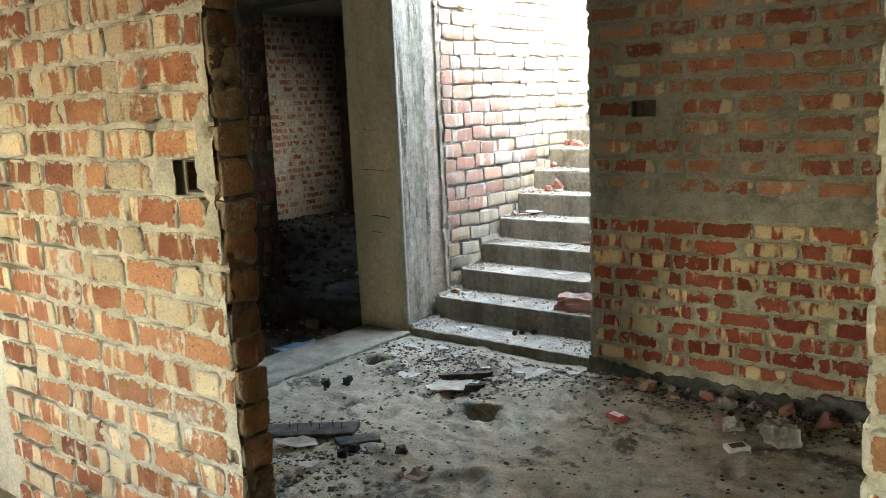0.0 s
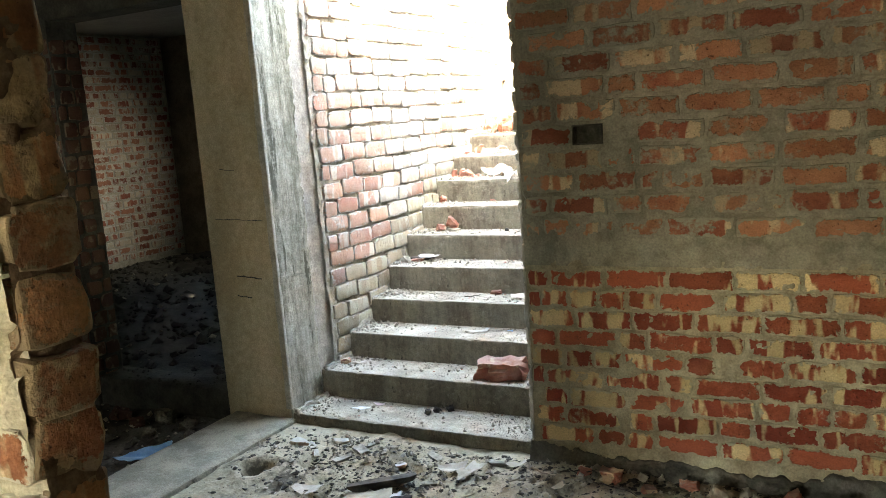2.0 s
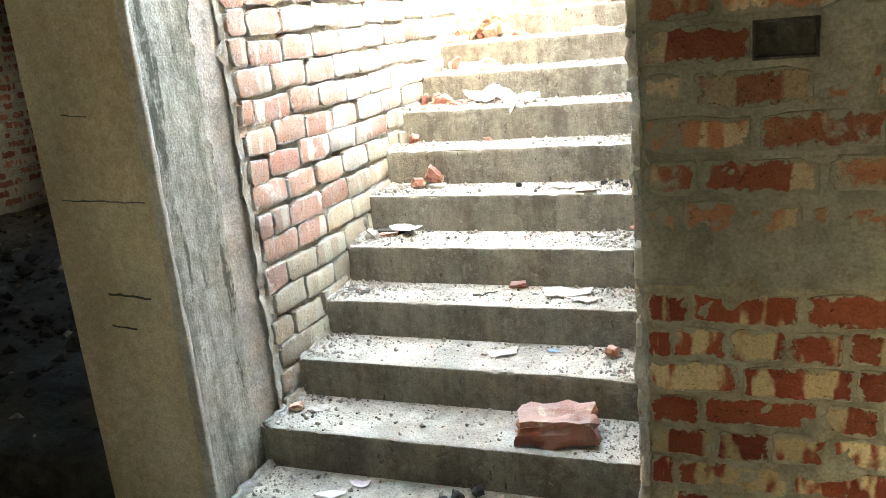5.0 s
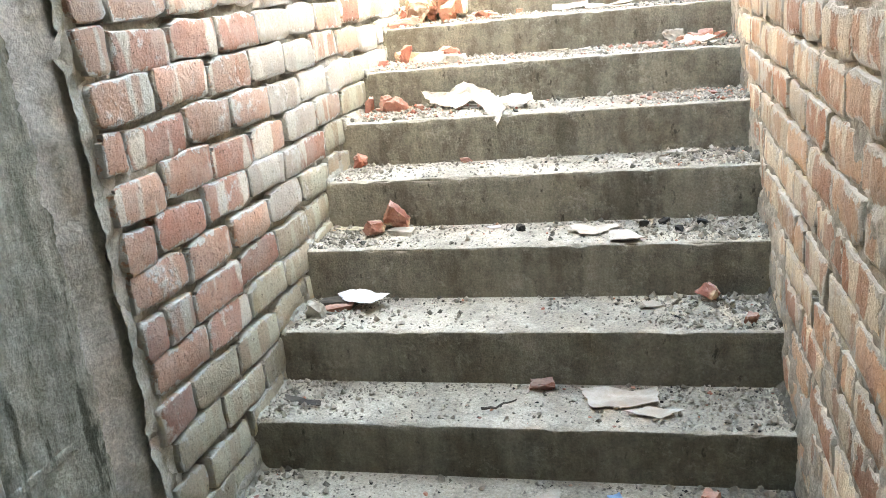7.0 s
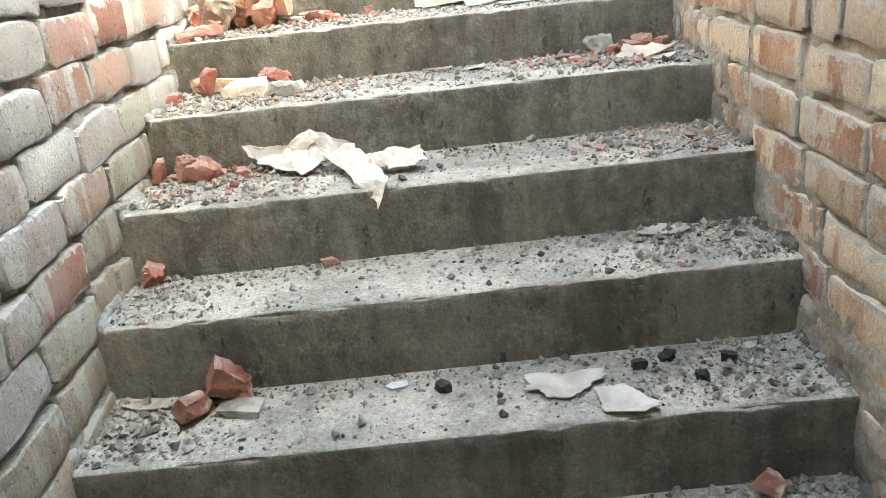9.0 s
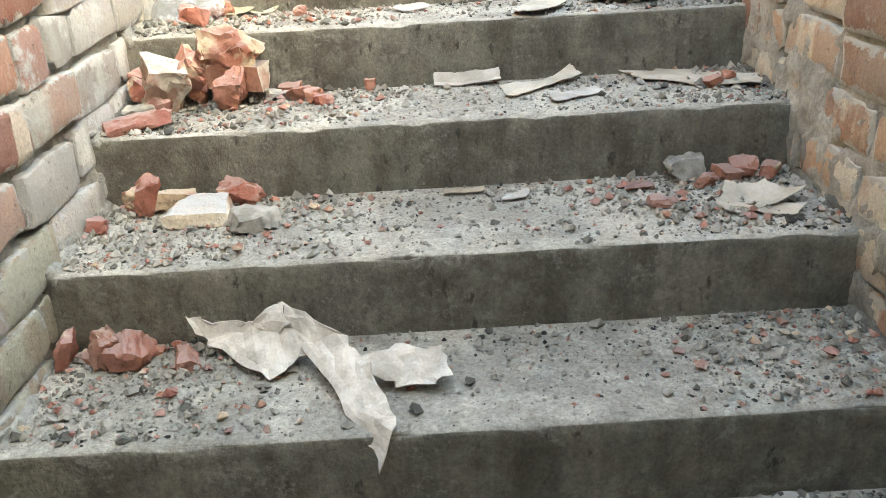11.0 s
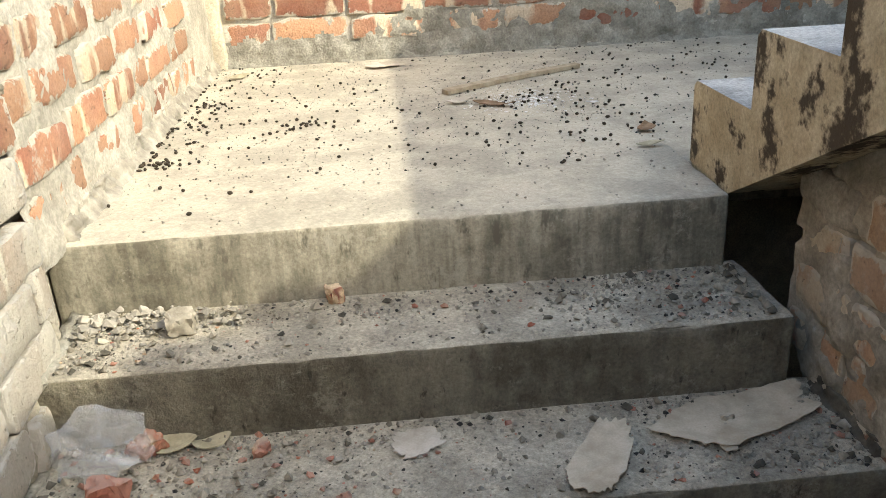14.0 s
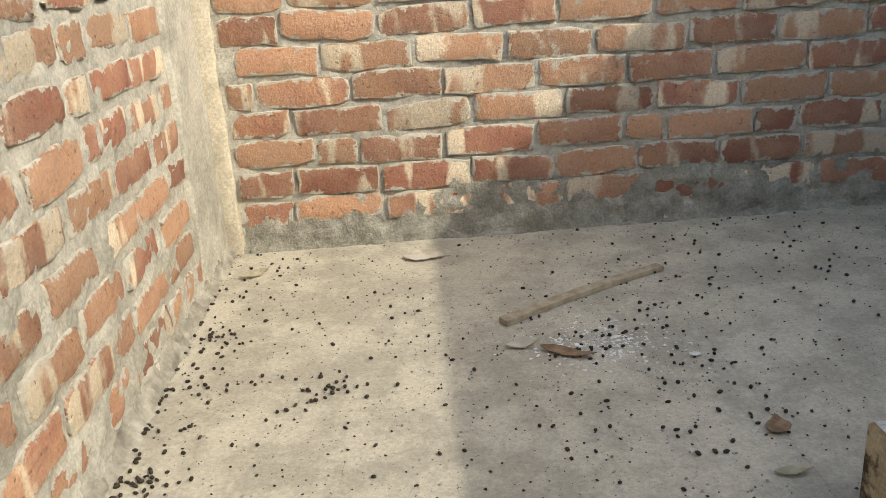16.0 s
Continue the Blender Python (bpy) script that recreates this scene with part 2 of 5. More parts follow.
FLIGHT = rough_material("concrete_flight_side", (0.30, 0.245, 0.15), (0.50, 0.43, 0.295), 120, 5, (0.46, 0.45, 0.42), (0.055, 0.042, 0.026), 0.485, 10, strength=0.7, distance=0.006)
PLASTER = rough_material("mortar_toe", (0.19, 0.177, 0.145), (0.36, 0.34, 0.285), 110, 9, strength=1.0, distance=0.016)
CEILING = rough_material("concrete_ceiling", (0.25, 0.245, 0.235), (0.33, 0.325, 0.31), 90, 2)
SAND = rough_material("sand_floor", (0.225, 0.193, 0.132), (0.40, 0.35, 0.25), 70, 1.6, None, (0.085, 0.073, 0.052), 0.53, 3.2, strength=0.9, distance=0.014)
BEAM = rough_material("concrete_strip", (0.12, 0.107, 0.08), (0.26, 0.237, 0.18), 110, 5, (0.29, 0.265, 0.20), (0.06, 0.054, 0.04), 0.50, 7, strength=1.0, distance=0.010)
DIRT = rough_material("dirty_mortar", (0.055, 0.05, 0.04), (0.15, 0.138, 0.108), 90, 6, strength=1.0, distance=0.010)
# Brown of the end's mortar and a wall hole, darkened for their shade.
SHADED_BROWN = rough_material("shaded_brown", (0.11, 0.07, 0.042), (0.22, 0.155, 0.10), 90, 9, strength=1.0, distance=0.010)
# Dark soil, taken near black so the colour holds the unlit room's shade.
SOIL_AND_SHADE = rough_material("dark_soil_shaded", (0.03, 0.028, 0.024), (0.075, 0.07, 0.06), 60, 2.5, strength=0.9, distance=0.014)
GRAVEL = rough_material("gravel", (0.165, 0.150, 0.122), (0.37, 0.34, 0.285), 40, 14)
EARTH = rough_material("earth", (0.14, 0.12, 0.09), (0.22, 0.19, 0.14), 20, 0.4)


# ---- helpers for meshes ----
def mesh_object(name, verts, faces, material, parent=None, smooth=False):
    data = bpy.data.meshes.new(name)
    data.from_pydata([tuple(v) for v in verts], [], faces)
    data.validate()
    data.update()
    for m in material if isinstance(material, (list, tuple)) else (material,):
        data.materials.append(m)
    if smooth:
        data.shade_smooth()
    ob = new(name, data)
    ob.parent = parent
    return ob


def part(name, bm, material, parent, label=""):
    """Links a bmesh as one mesh object under a thing or a part."""
    data = bpy.data.meshes.new(name)
    bm.to_mesh(data)
    bm.free()
    data.materials.append(material)
    ob = new(name, data)
    ob.parent = parent
    return tagged(ob, label)


def root(name, label, category, kind="", group=""):
    ob = new(name)
    return tagged(ob, label, category, group, kind)


def marks(a, b, r, step):
    inner = max(1, round((b - a - 2 * r) / step))
    return [a, a + r * 0.3, *np.linspace(a + r, b - r, inner + 1), b - r * 0.3, b]


def block(lo, hi, r=0.012, step=0.06, wobble=0.004, grain=9.0, chips=0.0):
    """A cast block with worn round edges and an uneven face. Returns a bmesh."""
    bm = bmesh.new()
    lo, hi = Vector(lo), Vector(hi)
    lines = [marks(lo[i], hi[i], r, step) for i in range(3)]
    made = {}

    def corner(p):
        key = tuple(round(c, 5) for c in p)
        if key not in made:
            v = Vector(p)
            c = Vector([min(max(v[i], lo[i] + r), hi[i] - r) for i in range(3)])
            d = v - c
            edge = sum(1 for i in range(3) if abs(d[i]) > r * 0.2) > 1
            q = c + d.normalized() * r if d.length > 0 else v
            n = (q - c).normalized() if d.length > 0 else Vector((0, 0, 1))
            w = noise.noise(q * grain) * wobble + noise.noise(q * grain * 3.7) * wobble * 0.5
            if edge and chips:
                w -= max(0.0, noise.noise(q * 37.0 + Vector((3, 1, 7))) + 0.5 * noise.noise(q * 13.0) - 0.16) * chips
            made[key] = bm.verts.new(q + n * w)
        return made[key]

    for axis in range(3):
        u, v = (axis + 1) % 3, (axis + 2) % 3
        for end in (0, 1):
            for i in range(len(lines[u]) - 1):
                for j in range(len(lines[v]) - 1):
                    quad = []
                    for a, b in ((i, j), (i + 1, j), (i + 1, j + 1), (i, j + 1)):
                        p = [0.0, 0.0, 0.0]
                        p[axis] = (lo if end == 0 else hi)[axis]
                        p[u], p[v] = lines[u][a], lines[v][b]
                        quad.append(corner(p))
                    if end == 0:
                        quad.reverse()
                    if len(set(quad)) == 4:
                        bm.faces.new(quad)
    for f in bm.faces:
        f.smooth = True
    return bm


def box(bm, lo, hi):
    """Adds a plain box to a bmesh."""
    m = Matrix.Translation((Vector(lo) + Vector(hi)) / 2) @ Matrix.Diagonal((*(Vector(hi) - Vector(lo)), 1))
    bmesh.ops.create_cube(bm, size=1, matrix=m)
    return bm


def boxes_object(name, spans, material, label, category):
    bm = bmesh.new()
    for lo, hi in spans:
        box(bm, lo, hi)
    data = bpy.data.meshes.new(name)
    bm.to_mesh(data)
    bm.free()
    data.materials.append(material)
    return tagged(new(name, data), label, category, kind="structure")


# ---- structure ----
FLOOR = -0.05
STEP_Y = (4.165, 4.46, 4.735, 5.00, 5.24, 5.50, 5.745, 5.99, 6.28, 6.60, 6.90, 7.16, 7.40)
STEP_Z = (0.01, 0.167, 0.318, 0.467, 0.625, 0.787, 0.948, 1.103, 1.25, 1.39, 1.53, 1.675, 1.83)
LEFT, RIGHT = -3.69, -2.293
HOLES = ((-3.51, 3.60, 0.09, 0.14), (-2.44, 3.27, 0.10, 0.15))


def sheet(name, x0, x1, y0, y1, step, height, material, label, category, kind="structure"):
    xs, ys = np.arange(x0, x1 + step / 2, step), np.arange(y0, y1 + step / 2, step)
    verts = [(x, y, height(x, y)) for y in ys for x in xs]
    w = len(xs)
    faces = [(j * w + i, j * w + i + 1, j * w + w + i + 1, j * w + w + i) for j in range(len(ys) - 1) for i in range(w - 1)]
    return tagged(mesh_object(name, verts, faces, material, smooth=True), label, category, kind=kind)


tread = random.Random(8)
PRINTS = []
for _ in range(110):
    turn = tread.gauss(1.9, 0.6)
    PRINTS.append((tread.uniform(-3.6, 0.6), tread.uniform(1.5, 3.95), math.cos(turn), math.sin(turn)))


def sand_height(x, y):
    p = Vector((x, y, 0))
    z = FLOOR + 0.018 * noise.noise(p * 1.7) + 0.016 * noise.noise(p * 6.0) + 0.010 * noise.noise(p * 17.0) + 0.005 * noise.noise(p * 38.0)
    for fx, fy, ca, sa in PRINTS:
        dx, dy = x - fx, y - fy
        if abs(dx) < 0.2 and abs(dy) < 0.2:
            d = math.hypot((dx * ca + dy * sa) / 0.13, (dy * ca - dx * sa) / 0.05)
            z -= 0.022 * max(0.0, 1 - d * d * d) - 0.010 * max(0.0, 1 - abs(d - 1.3) / 0.35)
    for hx, hy, r, deep in HOLES:
        d = math.hypot(x - hx, y - hy) / r * (1 + 0.45 * noise.noise(p * 9.0) + 0.25 * noise.noise(p * 26.0))
        z -= deep * max(0.0, 1 - d ** 3) if d < 1 else 0
        z += 0.02 * max(0.0, 1 - abs(d - 1.25) / 0.4)
    return z


sheet("floor", -3.80, 1.3, 1.2, 4.24, 0.022, sand_height, SAND, "grey-brown trodden sand floor with two dug pits", "floor")
sheet("floor_room", -5.0, 3.1, -3.6, 1.25, 0.12, lambda x, y: FLOOR + 0.015 * noise.noise(Vector((x, y, 0)) * 2) - (0.02 if y > 1.2 else 0), SAND, "trodden sand floor of the front room", "floor")
sheet("floor_side", -6.3, -3.75, 1.2, 4.24, 0.05, lambda x, y: FLOOR - 0.07 + 0.03 * noise.noise(Vector((x, y, 0)) * 4) + 0.012 * noise.noise(Vector((x, y, 2)) * 13), SOIL_AND_SHADE, "dark rubble-strewn soil beside the concrete strip", "floor")
sheet("floor_store", -9.8, -3.9, 4.30, 9.6, 0.07, lambda x, y: FLOOR - 0.04 + 0.05 * noise.noise(Vector((x, y, 0)) * 2.5) + 0.02 * noise.noise(Vector((x, y, 4)) * 9), SOIL_AND_SHADE, "dark uneven earth floor of the unlit room", "floor")
boxes_object("ground", [((-900, -900, -0.9), (900, 900, -0.4))], EARTH, "bare brown earth around the building", "ground")
boxes_object("ceiling", [((-9.95, -3.9, 2.9), (3.3, 4.30, 3.05)), ((-9.95, 4.30, 2.9), (-3.95, 9.7, 3.05))], CEILING, "bare grey concrete ceiling slab", "ceiling")

WALLS = {}


def wall(name, spans, material, label):
    WALLS[name] = boxes_object(name, spans, material, label, "wall")


def pierced(lo, hi, a, b):
    """A wall that runs along x, with a small blind hole from a to b in its near face."""
    (x0, y0, z0), (x1, y1, z1) = lo, hi
    back = y0 + 0.055
    return [((x0, y0, z0), (a[0], y1, z1)), ((b[0], y0, z0), (x1, y1, z1)), ((a[0], y0, z0), (b[0], y1, a[1])), ((a[0], y0, b[1]), (b[0], y1, z1)), ((a[0], back, a[1]), (b[0], y1, b[1]))]


# The opening at x -4.65 to -3.75 is added for the lobby fill light.
wall("wall_front", [((-5.1, 1.385, -0.4), (-4.65, 1.485, 2.9)), ((-4.65, 1.385, -0.4), (-3.75, 1.485, 0.95)), ((-4.65, 1.385, 2.05), (-3.75, 1.485, 2.9)), *pierced((-3.75, 1.412, -0.4), (-1.925, 1.485, 2.9), (-2.085, 1.285), (-2.003, 1.378)), ((-0.275, 1.385, -0.4), (3.1, 1.485, 2.9)), ((-1.925, 1.385, 2.0), (-0.275, 1.485, 2.9))], MORTAR_A, "thin warm red brick wall with pale mortar beside the doorway")
wall("wall_stair_front", pierced((-2.272, 4.125, -0.4), (1.3, 4.24, 2.9), (-2.025, 1.392), (-1.89, 1.478)), MORTAR_B, "red brick wall, smeared with grey mortar in its upper part")
wall("wall_stair_left", [((-3.95, 4.575, -0.4), (LEFT - 0.045, 9.25, 3.3))], MORTAR_L, "tall red brick stair wall with deep joints and dusty lower courses")
wall("wall_landing", [((-3.95, 9.21, -0.4), (-0.8, 9.46, 3.2))], MORTAR_A, "sunlit red brick wall behind the landing")
wall("wall_store", [((-9.9, 4.2, -0.4), (-9.66, 9.7, 2.9))], MORTAR_L, "brick wall with pale mortar at the end of the unlit room")
# The wall's body is near black: its shade is in the colour.
wall("wall_store_front", [((-9.66, 4.22, -0.4), (-5.33, 4.44, 2.9)), ((-5.33, 4.22, 2.3), (-4.15, 4.44, 2.9))], SOIL_AND_SHADE, "unlit brick wall beside the opening to the dark room")
# Its window is added out of view, for the store's fill light.
wall("wall_store_back", [((-9.66, 9.45, -0.4), (-7.0, 9.7, 2.9)), ((-6.2, 9.45, -0.4), (-3.95, 9.7, 2.9)), ((-7.0, 9.45, -0.4), (-6.2, 9.7, 1.2)), ((-7.0, 9.45, 1.9), (-6.2, 9.7, 2.9))], MORTAR_B, "unlit brick back wall with a small added window, out of view")
# Lobby ends and front room walls are unseen, added to close out the sky.
wall("wall_lobby_west", [((-6.4, 1.385, -0.4), (-6.2, 4.22, 2.9)), ((-6.2, 1.385, -0.4), (-5.1, 1.485, 2.9))], MORTAR_B, "plain unseen wall added at the end of the lobby")
wall("wall_lobby_east", [((1.3, 1.485, -0.4), (1.5, 4.24, 2.9))], MORTAR_B, "plain unseen wall added at the other end of the lobby")
wall("wall_room_back", [((-5.1, -3.9, -0.4), (-2.55, -3.65, 2.9)), ((-1.45, -3.9, -0.4), (3.3, -3.65, 2.9)), ((-2.55, -3.9, -0.4), (-1.45, -3.65, 0.9)), ((-2.55, -3.9, 1.9), (-1.45, -3.65, 2.9))], MORTAR_A, "plain brick wall with an unseen, assumed window behind the front room")
wall("wall_room_sides", [((-5.3, -3.9, -0.4), (-5.1, -1.6, 2.9)), ((-5.3, -0.4, -0.4), (-5.1, 1.385, 2.9)), ((-5.3, -1.6, -0.4), (-5.1, -0.4, 0.9)), ((-5.3, -1.6, 2.0), (-5.1, -0.4, 2.9)), ((3.1, -3.65, -0.4), (3.3, 1.485, 2.9))], MORTAR_A, "plain unseen side walls added to the front room")
# an unseen wall added past the upper flight, stepped to cast the landing's shadow
caster_tops = [(5.71, 9.46, 3.66), (5.41, 5.71, 3.82), (5.15, 5.41, 4.0), (4.9, 5.15, 4.12), (4.6, 4.9, 4.24), (4.24, 4.6, 4.4)]
wall("wall_stair_right", [((-1.05, a, -0.4), (-0.8, b, top)) for a, b, top in caster_tops], MORTAR_A, "unseen toothed wall added to cast the landing's shadow")


def waist(y):
    """The underside of the upper flight."""
    return 1.817 + 0.53 * (7.437 - y)


bm = bmesh.new()
side = [(4.24, -0.4), (7.275, -0.4), (7.275, waist(7.275) - 0.005), (4.24, waist(4.24) - 0.005)]
va = [bm.verts.new((RIGHT + 0.040, y, z)) for y, z in side]
vb = [bm.verts.new((RIGHT + 0.125, y, z)) for y, z in side]
bm.faces.new(va)
bm.faces.new(vb[::-1])
for i in range(4):
    bm.faces.new((va[i], vb[i], vb[(i + 1) % 4], va[(i + 1) % 4]))
bmesh.ops.recalc_face_normals(bm, faces=bm.faces)
WALLS["wall_stair_middle"] = tagged(part("wall_stair_middle", bm, MORTAR_L, None), "yellow-red brick wall under the upper flight", "wall", kind="structure")

# column and strips
column = root("column", "square concrete column with board marks and a mortar edge", "column", "structure")
part("shaft", block((-4.20, 4.19, -0.3), (-3.755, 4.55, 2.9), 0.008, 0.07, 0.004, 3), COLUMN, column)
part("board_marked_face", block((-3.757, 4.197, -0.3), (-3.738, 4.545, 2.9), 0.006, 0.05, 0.005, 8), COLUMN_GREY, column)
verts, faces = [], []
for j in range(300):
    for i in range(9):
        z = j * 0.01
        p = Vector((i * 0.11, z, 0))
        wide = i / 8 + 0.10 * noise.noise(Vector((z * 9, i * 0.4, 3))) + 0.10 * noise.noise(Vector((z * 27, i * 0.4, 9))) + 0.07 * noise.noise(Vector((z * 70, i, 2)))
        swell = 0.004 * math.sin(i / 8 * math.pi) + 0.007 * noise.noise(Vector((i * 0.8, z * 26, 0))) + 0.006 * noise.noise(Vector((i * 0.5, z * 11, 5))) + 0.004 * noise.noise(Vector((i * 1.6, z * 80, 8)))
        swell *= min(1.0, 0.3 + i / 3)
        verts.append((-3.739 + 0.045 * i / 8 + 0.5 * swell, 4.475 + 0.16 * wide, -0.06 + z))
for j in range(299):
    for i in range(8):
        faces.append((j * 9 + i, j * 9 + i + 1, j * 9 + i + 10, j * 9 + i + 9))
mesh_object("mortar_edge", verts, faces, MORTAR_EDGE, column, True)
for x0, x1, z, tall in ((-4.13, -3.80, 1.085, 0.004), (-4.02, -3.85, 0.765, 0.008), (-4.03, -3.93, 0.655, 0.005), (-4.06, -3.96, 1.36, 0.003)):
    bm = bmesh.new()
    last = None
    for i in range(13):
        x = x0 + (x1 - x0) * i / 12
        zz = z + 0.006 * noise.noise(Vector((x * 20, z, 0))) - 0.012 * i / 12
        h = tall * (0.5 + abs(noise.noise(Vector((x * 35, z * 5, 1)))) * 1.5)
        row = [bm.verts.new((x, 4.1845, zz)), bm.verts.new((x, 4.1845, zz + h)), bm.verts.new((x, 4.20, zz + h)), bm.verts.new((x, 4.20, zz))]
        if last:
            for k in range(4):
                bm.faces.new((last[k], row[k], row[(k + 1) % 4], last[(k + 1) % 4]))
        last = row
    bmesh.ops.recalc_face_normals(bm, faces=bm.faces)
    part("cast_seam", bm, SOIL_AND_SHADE, column, "dark crack in the concrete")
part("corner_bead", block((-3.775, 4.183, 0.02), (-3.735, 4.205, 2.9), 0.006, 0.03, 0.005, 14), MORTAR_L, column)
part("cast_joint", block((-3.752, 4.21, 0.745), (-3.737, 4.40, 0.765), 0.004, 0.012, 0.010, 30), COLUMN_GREY, column)
strip = root("floor_beam", "flat grey concrete strip set in the floor", "floor beam", "structure")
part("beam", block((-4.14, 1.5, -0.25), (-3.70, 4.185, FLOOR + 0.025), 0.012, 0.08, 0.006, 4, 0.01), BEAM, strip)
sill = root("threshold", "low dark concrete threshold of the dark room", "threshold", "structure")
part("beam", block((-5.4, 4.24, -0.25), (-4.2, 4.48, 0.06), 0.015, 0.06, 0.014, 5, 0.03), SOIL_AND_SHADE, sill)

# stairs
stairs = root("staircase", "bare grey concrete stairs with dusty treads and rubble", "staircase", "structure")
for k in range(12):
    end = RIGHT + 0.03 if k < 11 else -2.345
    y1 = STEP_Y[k + 1] + 0.03
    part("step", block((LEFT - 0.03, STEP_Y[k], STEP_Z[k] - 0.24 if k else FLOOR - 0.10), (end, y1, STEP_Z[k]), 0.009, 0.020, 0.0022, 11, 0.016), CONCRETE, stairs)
landing = root("landing", "wide grey concrete stair landing, half in the sun", "landing", "structure")
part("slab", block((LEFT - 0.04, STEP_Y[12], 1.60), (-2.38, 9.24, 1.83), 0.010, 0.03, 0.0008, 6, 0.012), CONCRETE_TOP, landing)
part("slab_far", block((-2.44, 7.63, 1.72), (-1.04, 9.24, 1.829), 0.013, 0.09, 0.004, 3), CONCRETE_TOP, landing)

# upper flight
flight = root("upper_flight", "second concrete flight with a stained yellowish sawtooth side", "staircase", "structure")
rise = [2.012, 2.16, 2.315, 2.47, 2.625, 2.78, 2.935, 3.09, 3.245, 3.40, 3.555]
front = [7.645 - 0.285 * i for i in range(12)]
across = np.linspace(-2.375, -1.06, 10)
for i, top in enumerate(rise):
    bm = bmesh.new()
    y0, y1 = front[i], front[i + 1]
    low0, low1 = (1.80 if i == 0 else waist(y0)), waist(y1)
    outline = [(y0, low0), (y0, top - 0.014), (y0 - 0.014, top), (y1, top - 0.003), (y1, low1)]
    if i == 0:
        outline.append((7.437, 1.817))
    cuts = []
    for x in across:
        cuts.append([bm.verts.new((x, y + 0.004 * noise.noise(Vector((x * 9, y * 9, z))), z + (0.004 * noise.noise(Vector((y * 9, x * 9, z))) if z > waist(y) + 0.03 else 0))) for y, z in outline])
    for a, b in zip(cuts, cuts[1:]):
        for j in range(len(outline)):
            if j != 3:
                bm.faces.new((a[j], b[j], b[(j + 1) % len(outline)], a[(j + 1) % len(outline)]))
    bm.faces.new(cuts[0])
    bm.faces.new(cuts[-1][::-1])
    bmesh.ops.recalc_face_normals(bm, faces=bm.faces)
    part("step", bm, FLIGHT, flight)

# mortar toes and plaster patches along the walls
def toe(name, a, b, deep, tall, out, owner, material=None, base=None):
    """An uneven ridge of mortar along the foot of a wall, from a to b."""
    a, b, out = Vector(a), Vector(b), Vector(out)
    n = max(8, int((b - a).length / 0.014))
    verts, faces = [], []
    rows = 10
    for i in range(n + 1):
        p = a.lerp(b, i / n)
        h = tall * (1 + 0.45 * noise.noise(p * 2.3) + 0.35 * noise.noise(p * 8.0) + 0.25 * noise.noise(p * 31.0))
        d = deep * (1 + 0.5 * noise.noise(p * 3.1 + Vector((5, 0, 0))) + 0.3 * noise.noise(p * 11.0))
        for k in range(rows):
            s = k / (rows - 1)
            q = p + out * (d * (1 - s) ** 1.6 + 0.0035) + Vector((0, 0, h * s - 0.015))
            verts.append(q + out * (0.009 * noise.noise(q * 25) + 0.009 * noise.noise(q * 55) + 0.006 * noise.noise(q * 110)))
    for i in range(n):
        for k in range(rows - 1):
            faces.append((i * rows + k, (i + 1) * rows + k, (i + 1) * rows + k + 1, i * rows + k + 1))
    ob = mesh_object(name, verts, faces, material or PLASTER, owner, True)
    m = ob.modifiers.new("thick", "SOLIDIFY")
    m.thickness, m.offset = 0.02, 0
    return ob


toe("mortar_toe", (-3.62, 9.21, 1.83), (-1.1, 9.21, 1.83), 0.03, 0.06, (0, -1, 0), WALLS["wall_landing"])
toe("mortar_toe", (LEFT - 0.012, 9.2, 1.83), (LEFT - 0.012, 7.42, 1.83), 0.034, 0.060, (1, 0, 0), WALLS["wall_stair_left"], GRAVEL)
toe("mortar_toe", (1.2, 4.12, FLOOR), (-2.29, 4.12, FLOOR), 0.05, 0.085, (0, -1, 0), WALLS["wall_stair_front"], DIRT)
for k in range(12):
    toe("mortar_toe", (LEFT - 0.006, STEP_Y[k + 1], STEP_Z[k]), (LEFT - 0.006, STEP_Y[k], STEP_Z[k]), 0.022, 0.030, (1, 0, 0), WALLS["wall_stair_left"], PLASTER)
    if k < 11:
        toe("mortar_toe", (RIGHT + 0.008, STEP_Y[k] + 0.03, STEP_Z[k]), (RIGHT + 0.008, STEP_Y[k + 1], STEP_Z[k]), 0.024, 0.030, (-1, 0, 0), WALLS["wall_stair_middle"], DIRT)

corner_post = root("column_landing", "narrow grey concrete column in the corner of the landing", "column", "structure")
part("shaft", block((-3.85, 8.86, 1.75), (-3.685, 9.205, 3.3), 0.010, 0.05, 0.006, 7), MORTAR_L, corner_post)
part("mortar_edge", block((-3.70, 9.175, 1.80), (-3.635, 9.225, 3.2), 0.012, 0.03, 0.012, 12), MORTAR_A, corner_post)
part("cap", block((RIGHT - 0.008, 7.10, 1.845), (RIGHT + 0.118, 7.30, 1.93), 0.025, 0.03, 0.014, 12), PLASTER, WALLS["wall_stair_middle"])


# ---- things ----
bits = random.Random(11)


def plain(name, dark, light, scale=30, rough=0.8, bump=0.2):
    n = Nodes(name)
    colour = n.mix(n.step(n.noise(scale, None, 5.0, 0.6), 0.35, 0.68), dark, light)
    colour = n.scaled(colour, n.math("ADD", n.math("MULTIPLY", n.noise(260, None, 3.0), 0.4), 0.8))
    return n.done(colour, rough, n.noise(scale * 3), bump, 0.003)


KRAFT = plain("kraft_board", (0.36, 0.305, 0.225), (0.52, 0.455, 0.35), 14)
PALE = plain("pale_board", (0.34, 0.30, 0.24), (0.50, 0.455, 0.385), 14)
SHEET = plain("torn_sheet", (0.40, 0.345, 0.27), (0.60, 0.54, 0.44), 22, 0.8, 0.5)
